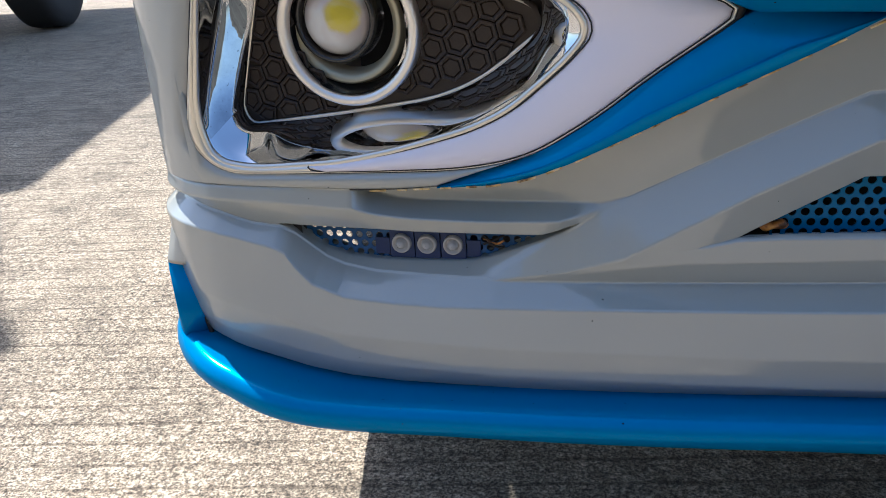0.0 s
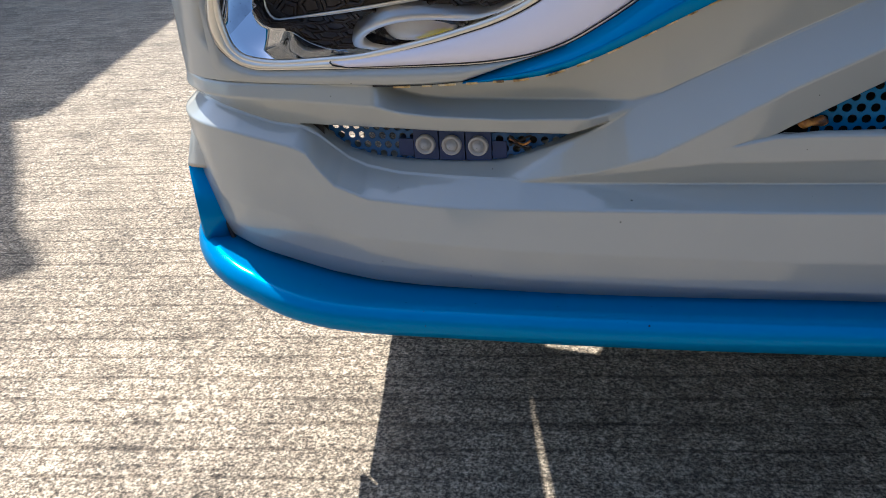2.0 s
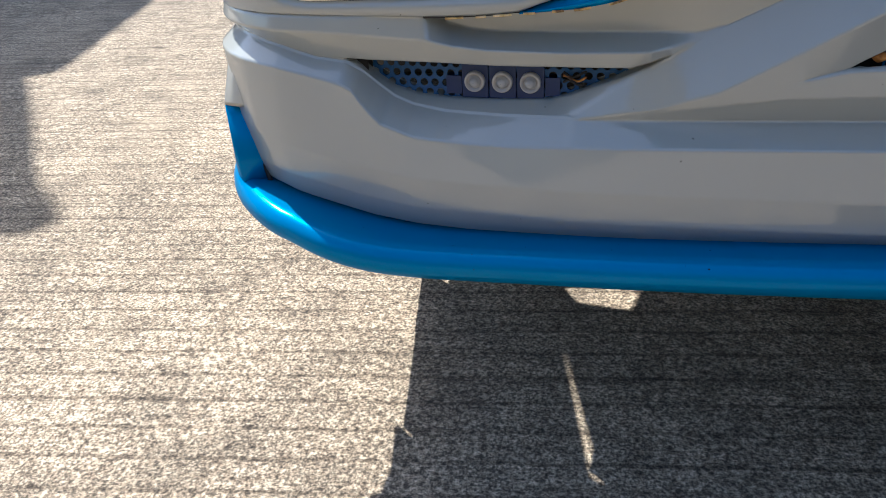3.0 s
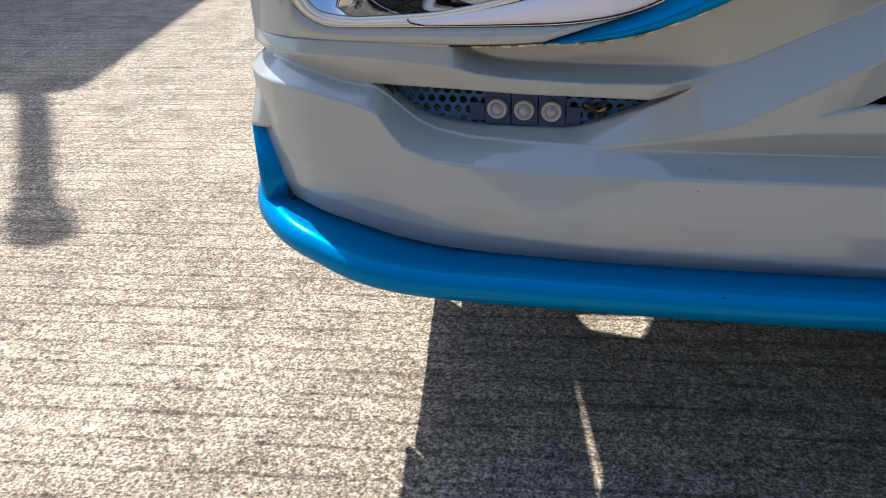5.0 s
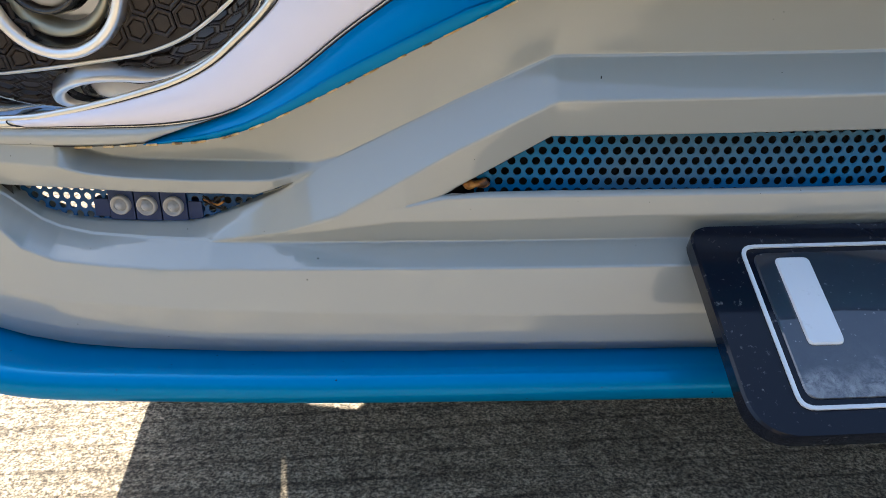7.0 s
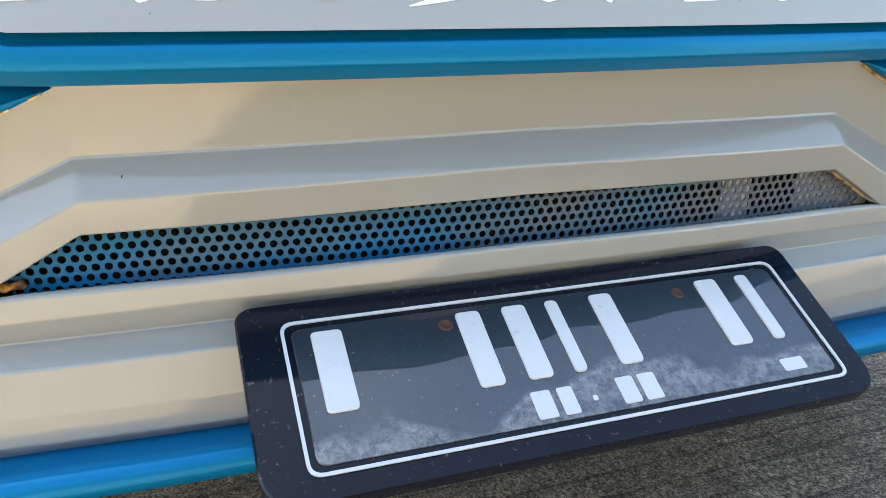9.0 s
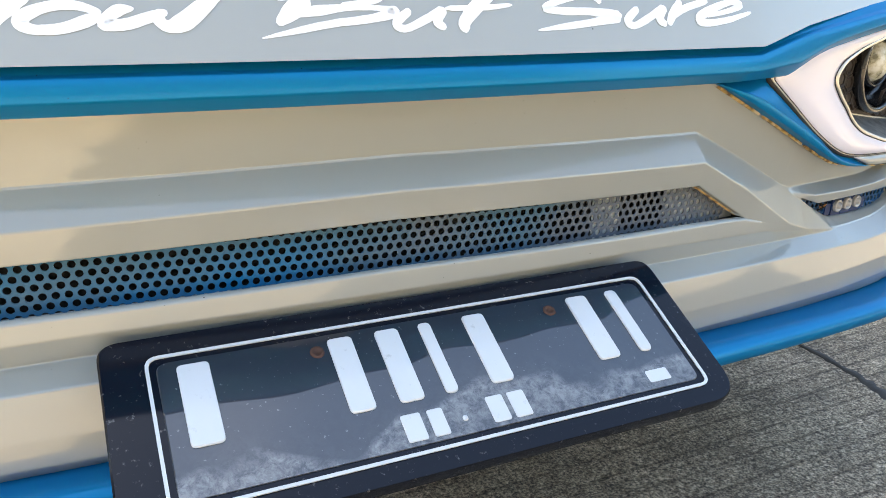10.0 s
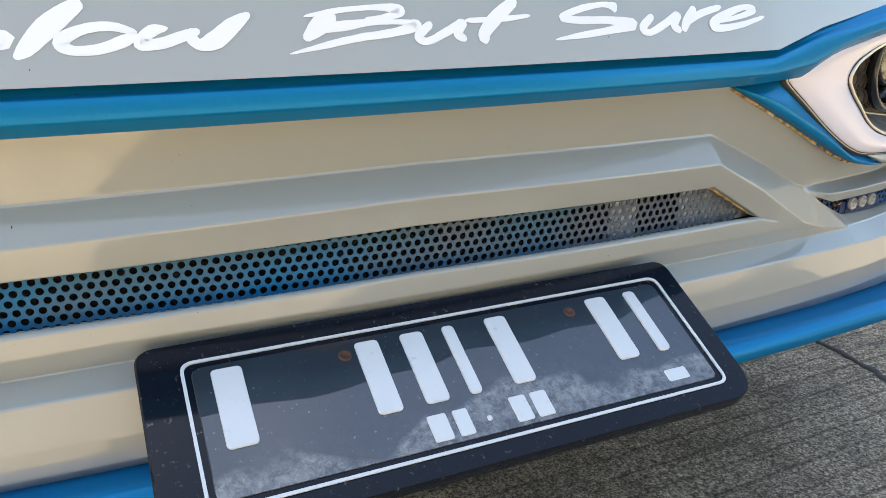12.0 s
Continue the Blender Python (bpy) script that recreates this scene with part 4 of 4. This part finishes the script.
    ring("bezel_ring", [(ring_r - .001, -.004), (ring_r, .008), (ring_r - .0012, .0112), (ring_r - .0025, .0120), (ring_r - .0068, .0112), (ring_r - .0078, .0095), (ring_r - .008, .004)], BEZEL if side < 0 else BLACK, "brushed metal bezel ring" if side < 0 else "black bezel ring")
    ring("lens_barrel", [(ring_r - .008, .008), (ring_r - .009, -.002), (.0430, -.006), (.0425, -.014), (.040, -.016)], BLACK, "black stepped barrel", shift=(side * .002, .001))
    ring("inner_ring", [(.0430, -.013), (.0422, -.005), (.0405, -.0035), (.0335, -.011), (.0325, -.020)], DULL_GOLD if side < 0 else BLACK, "dull gold inner ring" if side < 0 else "black inner ring", shift=(side * .006, .002))
    ring("lens_ring", [(.0318, -.020), (.0315, -.006), (.0302, -.002), (.0272, -.003), (.0262, -.012)], BLACK, "black ring round the lens", shift=(side * .0140, .006))
    ring("lens", [(.0268, -.013), (.0248, -.006), (.0204, .000), (.0145, .0038), (.008, .0055), (.0002, .006)], lens_glass(turn @ Vector((side * .0140 + .010, .010, .004))) if side < 0 else SPARKLE, "domed projector lens with a yellow phosphor spot" if side < 0 else "domed projector lens", shift=(side * .0140, .006))
    return lamp


def part_empty(name, parent, label):
    ob = new(name)
    ob.parent = parent
    return tagged(ob, label)


headlamp(-1)
headlamp(1)

# ---- the cab behind the front (closes it, casts its shade) ----
SILL, TOP, REAR, HALF = 0.26, 2.5, 1.61, 0.805


def cab():
    box("cab_roof", (-HALF - .012, .24, TOP - .06), (HALF + .012, REAR + .012, TOP), GREY, truck, "", .01)
    box("cab_back", (-HALF, REAR - .04, .45), (HALF, REAR, TOP - .042), GREY, truck)
    box("cab_side", (HALF - .04, .20, SILL), (HALF - .012, REAR - .042, TOP - .042), GREY, truck, "plain grey cab side")
    # unseen other side; slit and hole cut to pass a sliver and patch of sun
    x0, x1 = -HALF, -HALF + .0015
    for lo, hi in (((.17, .27), (REAR - .042, .50)), ((.17, .50), (.32, .80)), ((.17, .80), (REAR - .042, TOP - .042))):
        box("cab_side", (x0, *lo), (x1, *hi), GREY, truck)
    for low, lo_z, hi_z in ((True, (.50, .50), (.600, .545)), (False, (.622, .543), (.80, .80))):
        bm = bmesh.new()
        grid_mesh(bm, [[(x, .32, lo_z[0]), (x, .53, lo_z[1]), (x, .53, hi_z[1]), (x, .32, hi_z[0])] for x in (x0, x1)], closed=True)
        bm.faces.new([v for v in bm.verts if abs(v.co.x - x0) < 1e-6]), bm.faces.new([v for v in bm.verts if abs(v.co.x - x1) < 1e-6])
        part("cab_side", bm, GREY, truck, smooth=False)
    bm = bmesh.new()
    rim = [(x0, *q) for q in ((.53, .50), (REAR - .042, .50), (REAR - .042, .80), (.53, .80))]
    gap = [(x0, *q) for q in ((.606, .569), (.705, .757), (.642, .724), (.592, .600))]
    es = []
    for pts in (rim, gap):
        vs = [bm.verts.new(p) for p in pts]
        es += [bm.edges.new((vs[k], vs[(k + 1) % len(vs)])) for k in range(len(vs))]
    bmesh.ops.triangle_fill(bm, use_beauty=True, edges=es)
    part("cab_side", bm, GREY, truck, smooth=False)
    # lower edge of that side, behind the bumper
    bm = bmesh.new()
    low = ((.187, .239), (.335, .216))
    grid_mesh(bm, [[(x, y, z) for y, z in low + tuple((y, .27) for y, z in reversed(low))] for x in (x0, x1)], closed=True)
    for x in (x0, x1):
        bm.faces.new([v for v in bm.verts if abs(v.co.x - x) < 1e-6])
    part("cab_sill", bm, GREY, truck, smooth=False)
    # unseen flap, lower and further in, added to cast the shadow's edge
    bm = bmesh.new()
    edge = ((.276, .110), (.402, .091), (.402, .190), (.276, .190))
    grid_mesh(bm, [[(x, y, z) for y, z in edge] for x in (-.756, -.753)], closed=True)
    for x in (-.756, -.753):
        bm.faces.new([v for v in bm.verts if abs(v.co.x - x) < 1e-6])
    part("shadow_flap", bm, RUBBER, truck, "unseen black flap added to cast the shadow's edge", smooth=False)
    # unseen engine block and front axle under the floor, added to deepen the shade
    box("underfloor_block", (-.34, .13, .15), (HALF - .05, 1.05, .42), CAB_DARK, truck, "unseen dark block added to deepen the shade under the floor", .015)
    box("axle", (-.72, 1.20, .24), (.72, 1.30, .34), CAB_DARK, truck, "unseen dark axle beam added to deepen the shade", .015)
    # windscreen, sloping back to the roof
    bm = bmesh.new()
    grid_mesh(bm, [[at(s / 20 * HALF / .86, 1.05, panel_off(1.05, abs(s) / 20)) for s in range(-16, 17)], [Vector((s / 16 * HALF, .25, TOP)) for s in range(-16, 17)]])
    part("windscreen", bm, BLACK, truck, "dark windscreen")
    for sd in (-1, 1):
        bm = bmesh.new()
        bm.faces.new([bm.verts.new(p) for p in ((sd * .805, .17, 1.05), (sd * HALF, .25, TOP), (sd * .78, .06, 1.05))])
        part("pillar", bm, GREY, truck)
    for sd in (-1, 1):
        wheel(truck, Vector((sd * .83, 1.25, .33 + ground_z(sd * .83))), .33, .20, sd)


def wheel(parent, c, r, w, sd, rim_mat=None):
    bm = bmesh.new()
    prof = [(r * .58, .5), (r * .62, .52), (r * .80, .55), (r * .93, .50), (r * .985, .42), (r, .30), (r, -.30), (r * .985, -.42), (r * .93, -.50), (r * .80, -.55), (r * .58, -.5)]
    n = 48
    grid_mesh(bm, [[c + Vector((sd * h * w, q * math.cos(t) * (1 + (.008 if (k % 2 and .2 < abs(h) < .45) else 0)), q * math.sin(t))) for k, t in ((k, 2 * math.pi * k / n) for k in range(n))] for q, h in prof], closed=True)
    tyre = part("tyre", bm, RUBBER, parent, "black rubber tyre")
    bm = bmesh.new()
    prof = [(r * .58, .49), (r * .55, .46), (r * .50, .25), (r * .34, .18), (r * .20, .30), (r * .18, .42), (.001, .43)]
    grid_mesh(bm, [[c + Vector((sd * h * w, q * math.cos(t), q * math.sin(t))) for t in (2 * math.pi * k / 32 for k in range(32))] for q, h in prof], closed=True)
    part("rim", bm, rim_mat or STEEL, tyre, "grey steel rim")
    return tyre


cab()

# ---- lettering on the panel ----


# brush alphabet: strokes of (across, up, width) in millimetres from the letter's foot
BRUSH = {
    "S": (((61, 21, 7), (49.5, 24, 3.4), (28, 21.7, 4.1), (8, 15.5, 4), (24, 13.2, 4.6), (52, 12.5, 4.8), (75, 9, 6.6), (54, 5.5, 4.7), (27, 2.6, 4), (0, 0, 1.3)),),
    "l": (((39, 30.5, 5), (30.6, 25.5, 8.7), (18, 16.3, 10.5), (6.6, 5.3, 7.9), (0, 0, 2.7)),),
    "o": (((43, 12.3, 3.2), (28.7, 16.5, 4.5), (12.8, 15.2, 5), (0, 8.5, 6.8), (5.6, 3.6, 4.7), (20.5, 3.8, 5.1), (35.5, 8.2, 5.8), (43, 12, 3.2)),),
    "w": (((18, 14.8, 2), (8.5, 13.4, 5.9), (0, 6.1, 5.2), (12.7, 6, 5.6), (27.4, 10.3, 5.3), (36.6, 13, 3)), ((36.6, 13, 2.4), (30.8, 10.5, 6), (35.4, 4.7, 5.7), (45.8, 7.4, 9.2), (57.6, 15.9, 7.9), (68.6, 22.5, 3.1))),
    "B": (((12.3, 20.1, 1.4), (33.6, 23.2, 2.9), (60, 25, 3), (76.6, 24, 5.3), (79.7, 21.5, 4.9), (66.7, 18.3, 3.3), (53.4, 16.9, 2.9)), ((32.7, 21.9, 7.1), (22, 14.3, 9.8), (10.7, 5.5, 4.1)), ((21, 12.2, 4.9), (39.4, 13.8, 5.4), (58.5, 15.5, 3.3), (82, 15, 3), (91, 12.7, 5.4), (73, 8.6, 4.5), (49, 6, 4), (26.6, 2.2, 3.5), (0, -2.7, 1))),
    "u": (((11, 14.2, 4.2), (0, 5.9, 5.4), (5.5, 2.1, 4.1), (20, 7.3, 4.6), (36, 15.1, 4.4)), ((37, 15, 4.6), (30, 6.9, 6), (36, 2, 3.4))),
    "t": (((30.7, 28.8, 6), (12, 16.4, 8.3), (0, 5.1, 6.9), (3.7, 1, 4.9)), ((-13, 15.1, 2.8), (17, 15.6, 3.3), (41, 17.5, 2.2))),
    "r": (((16.4, 20.6, 5.3), (5.4, 10, 6.8), (0, 2.3, 4.2)), ((3.8, 8.3, 4.2), (20.8, 15.2, 4.8), (45.7, 20.5, 3.9))),
    "e": (((7, 8.8, 2.7), (32, 12.1, 3.4), (50.6, 17.1, 4.7), (38.8, 19.5, 4), (16, 14.1, 5.6), (0, 7.1, 6.5), (8.2, 3.4, 4.9), (34, 5.7, 4), (62, 11.4, 2.4)),),
}
BASELINE = .556


def curve(pts, steps=7):
    """Smooth run through points of any length (Catmull-Rom)."""
    v = [Vector(q) for q in pts]
    v = [2 * v[0] - v[1]] + v + [2 * v[-1] - v[-2]]
    out = []
    for a, b, c, d in zip(v, v[1:], v[2:], v[3:]):
        for k in range(steps):
            t = k / steps
            out.append(.5 * (2 * b + (c - a) * t + (2 * a - 5 * b + 4 * c - d) * t * t + (3 * b - a - 3 * c + d) * t ** 3))
    return out + [v[-2]]


def lettering(word, feet, size=(1, 1, 1, 1)):
    """A word in brush script, cut from vinyl, lying on the leaning panel; feet: where each letter begins."""
    bm, layer, rag = bmesh.new(), 0, random.Random(word)
    for letter, foot, big in zip(word, feet, size):
        for stroke in BRUSH[letter]:
            run, rows = curve(stroke), []
            for k, q in enumerate(run):
                a, b = run[max(0, k - 1)], run[min(len(run) - 1, k + 1)]
                way = Vector((b.x - a.x, b.y - a.y)).normalized()
                side_ = Vector((-way.y, way.x))
                end = .45 if k in (0, len(run) - 1) else 1
                row = []
                for w in (-.5, 0, .5):
                    p = Vector((q.x, q.y)) + side_ * (1.22 * w * end * q.z + (rag.uniform(-.12, .12) if w else 0))
                    s, z = foot + p.x * .001 * big, BASELINE + p.y * .001 * big
                    row.append(at(s, z, panel_off(z, abs(s)) - .0005 - .00003 * layer))
                rows.append(row)
            grid_mesh(bm, rows)
            layer += 1
    return part("lettering", bm, DECAL, truck, "white vinyl brush lettering reading " + word, smooth=False)


lettering("Slow", (-.351, -.262, -.237, -.194), (1.15, 1, 1, 1))
lettering("But", (-.103, -.012, .038))
lettering("Sure", (.098, .1815, .2226, .256), (1, 1.08, 1, 1))

# ---- number plate on its holder ----
plate = thing("number_plate", "black number plate with white bars in a black acrylic holder", "number plate")
PO = Vector((.015, -.035, .3385))
PX, PD, PN = Vector((1, 0, 0)), Vector((0, -.888, -.46)), Vector((0, -.46, .888))


def on_plate(u, v, h=0.0):
    return PO + PX * u + PD * v + PN * h


def plate_slab(name, outline, h0, h1, mat, label="", edge=.0008):
    bm = bmesh.new()
    c = sum((Vector(p) for p in outline), Vector((0, 0))) / len(outline)
    rows = []
    for h, inset in ((h0, 0), (h1 - edge, 0), (h1, edge)):
        rows.append([on_plate(*(Vector(p) + (c - Vector(p)).normalized() * inset), h) for p in outline])
    vs = grid_mesh(bm, rows, closed=True)
    bm.faces.new(vs[-1]), bm.faces.new(vs[0][::-1])
    return sharpen(part(name, bm, mat, plate, label), 30)


plate_slab("holder", round_poly([(-.239, -.019, .014), (.232, -.019, .014), (.232, .134, .028), (-.239, .134, .028)], .02, 8), -.012, .0, PLATE_BLACK, "black acrylic holder with rounded corners", .0015)
plate_slab("plate_field", round_poly([(-.203, .006), (.203, .006), (.203, .112), (-.203, .112)], .008), .0002, .0012, PLATE_FIELD, "dusty embossed black plate")
bm = bmesh.new()
o = round_poly([(-.2098, -.0008), (.2098, -.0008), (.2098, .1188), (-.2098, .1188)], .010)
i_ = round_poly([(-.2074, .0016), (.2074, .0016), (.2074, .1164), (-.2074, .1164)], .008)
grid_mesh(bm, [[on_plate(*p, .0004) for p in o], [on_plate(*p, .0016) for p in o], [on_plate(*p, .0016) for p in i_], [on_plate(*p, .0004) for p in i_]], closed=True)
sharpen(part("white_border", bm, PLATE_WHITE, plate, "thin white border line"))
for u, w in ((-.190, .022), (-.083, .019), (-.046, .019), (-.010, .010), (.028, .019), (.126, .020), (.166, .011)):
    plate_slab("bar", round_poly([(u, .011), (u + w, .011), (u + w, .077), (u, .077)], .004), .0012, .0030, PLATE_WHITE, "embossed white bar", .0009)
for u, w in ((-.051, .015), (-.031, .012), (-.0065, .004), (.016, .014), (.034, .014)):
    lo, hi = (.0865, .1085) if w > .005 else (.097, .1015)
    plate_slab("small_bar", round_poly([(u, lo), (u + w, lo), (u + w, hi), (u, hi)], .002), .0012, .0022, PLATE_WHITE, "", .0006)
plate_slab("maker_mark", round_poly([(.157, .095), (.178, .095), (.178, .106), (.157, .106)], .002), .0012, .0016, PLATE_WHITE, "", .0003)
for u in (-.092, .107):
    bm = bmesh.new()
    grid_mesh(bm, [[on_plate(u + r * math.cos(t), .020 + r * math.sin(t), h) for t in (2 * math.pi * k / 14 for k in range(14))] for r, h in ((.0055, .0012), (.005, .0022), (.0034, .0024), (.003, .0014), (.0001, .0012))], closed=True)
    part("bolt", bm, RUST, plate, "rusty bolt head")
for u in (-.09, .09):
    bm = bmesh.new()
    add_box(bm, (.015 + u - .012, -.13, .262), (.015 + u + .012, -.010, .268))
    add_box(bm, (.015 + u - .012, -.1, .266), (.015 + u + .012, -.094, .30))
    part("bracket", bm, BLACK_MATT, plate, "", smooth=False)

# ---- joint between the paving slabs ----
bm = bmesh.new()
rng = random.Random(4)
rows = []
y = -1.2
while y < 3.5:
    x = .862 + .10 * (y - .07) + .006 * math.sin(9 * y) + .003 * math.sin(31 * y + 1) + rng.uniform(-.003, .003)
    w = .0075 + .0035 * math.sin(17 * y) + rng.uniform(-.0025, .003)
    g = ground_z(x)
    rows.append([(x - w, y, g - .001), (x - .6 * w, y, g + .003), (x + .5 * w, y, g + .004 + rng.uniform(-.001, .001)), (x + w, y, g - .001)])
    y += .012
grid_mesh(bm, rows)
tagged(part("slab_joint", bm, BITUMEN), "dark bitumen-filled joint between concrete slabs", "joint", kind="structure")

# ---- parked vehicles at the sides ----


def hull(name, profile, x0, x1, mat, parent, label="", tuck=.06, bevel=.04):
    """A vehicle's shell: its side outline as (y, z) points, drawn in a little towards the top."""
    bm = bmesh.new()
    zs = [z for y, z in profile]
    lo, hi = min(zs), max(zs)
    vs = []
    for x, way in ((x0, 1), (x1, -1)):
        vs.append([bm.verts.new((x + way * tuck * max(0.0, (z - lo) / (hi - lo) - .35), y, z)) for y, z in profile])
    n = len(profile)
    for k in range(n):
        bm.faces.new((vs[0][k], vs[0][(k + 1) % n], vs[1][(k + 1) % n], vs[1][k]))
    bm.faces.new(vs[0]), bm.faces.new(vs[1][::-1])
    bmesh.ops.bevel(bm, geom=bm.edges[:], offset=bevel, segments=3, affect="EDGES")
    return sharpen(part(name, bm, mat, parent, label), 40)


bus = thing("parked_van", "parked van: black tyre, and a tall unseen body added for its shadow", "van")
gz = ground_z(-3.7)
# unseen body, added and sized to cast the broad shadow near the tyre
body = hull("body", [(2.85, .62), (6.1, .62), (6.1, 3.32), (2.85, 3.32), (2.80, 2.2), (2.80, 1.2)], -5.3, -3.50, PALE, bus, "unseen pale van body sized for its shadow", 0, .03)
for k in range(2):
    box("side_window", (-3.508, 3.15 + 1.4 * k, 1.75), (-3.494, 4.35 + 1.4 * k, 2.75), BLACK, body, "", .004)
wheel(bus, Vector((-3.53, 4.62, .44 + gz)), .44, .24, 1)
bm = bmesh.new()
bus_turn = Matrix.Translation((-3.235, 2.85, 0)) @ Matrix.Rotation(radians(8.5), 4, "Z") @ Matrix.Translation((3.50, -2.85, 0))
back = bus_turn.inverted()
# unseen arm, laid out so that its shadow falls as a narrow strip
tube(bm, [back @ q for q in (Vector((-3.50, 3.05, 3.24)), Vector((-3.24, 2.70, 3.24)), Vector((-3.04, 2.39, 3.24)), Vector((-2.88, 2.14, 3.23)))], .036, closed=False, sides=10, up=Vector((0, 0, 1)))
tube(bm, [back @ q for q in (Vector((-2.90, 2.17, 3.23)), Vector((-2.86, 2.12, 3.22)), Vector((-2.82, 2.08, 3.21)))], .050, closed=False, sides=10, up=Vector((0, 0, 1)))
part("mirror_arm", bm, CAB_DARK, bus, "unseen black mirror arm placed for its strip of shadow")
bus.matrix_world = bus_turn
car = thing("parked_car", "dark maroon parked car on sunlit concrete", "car")
hull("body", [(1.75, .28), (1.80, .20), (5.55, .20), (5.62, .30), (5.60, .80), (5.35, .93), (2.60, .95), (1.95, .86), (1.76, .70)], 3.35, 5.0, MAROON, car, "dark maroon car body", .05, .035)
hull("cabin", [(2.70, .93), (5.25, .91), (4.85, 1.36), (4.4, 1.42), (3.5, 1.42), (3.2, 1.36)], 3.42, 4.93, BLACK, car, "dark glazed cabin", .22, .03)
hull("roof", [(3.26, 1.38), (4.86, 1.38), (4.5, 1.445), (3.5, 1.445)], 3.58, 4.77, MAROON, car, "", .02, .015)
wheel(car, Vector((3.44, 2.45, .29 + ground_z(3.5))), .29, .19, -1)
wheel(car, Vector((3.44, 4.9, .29 + ground_z(3.5))), .29, .19, -1)
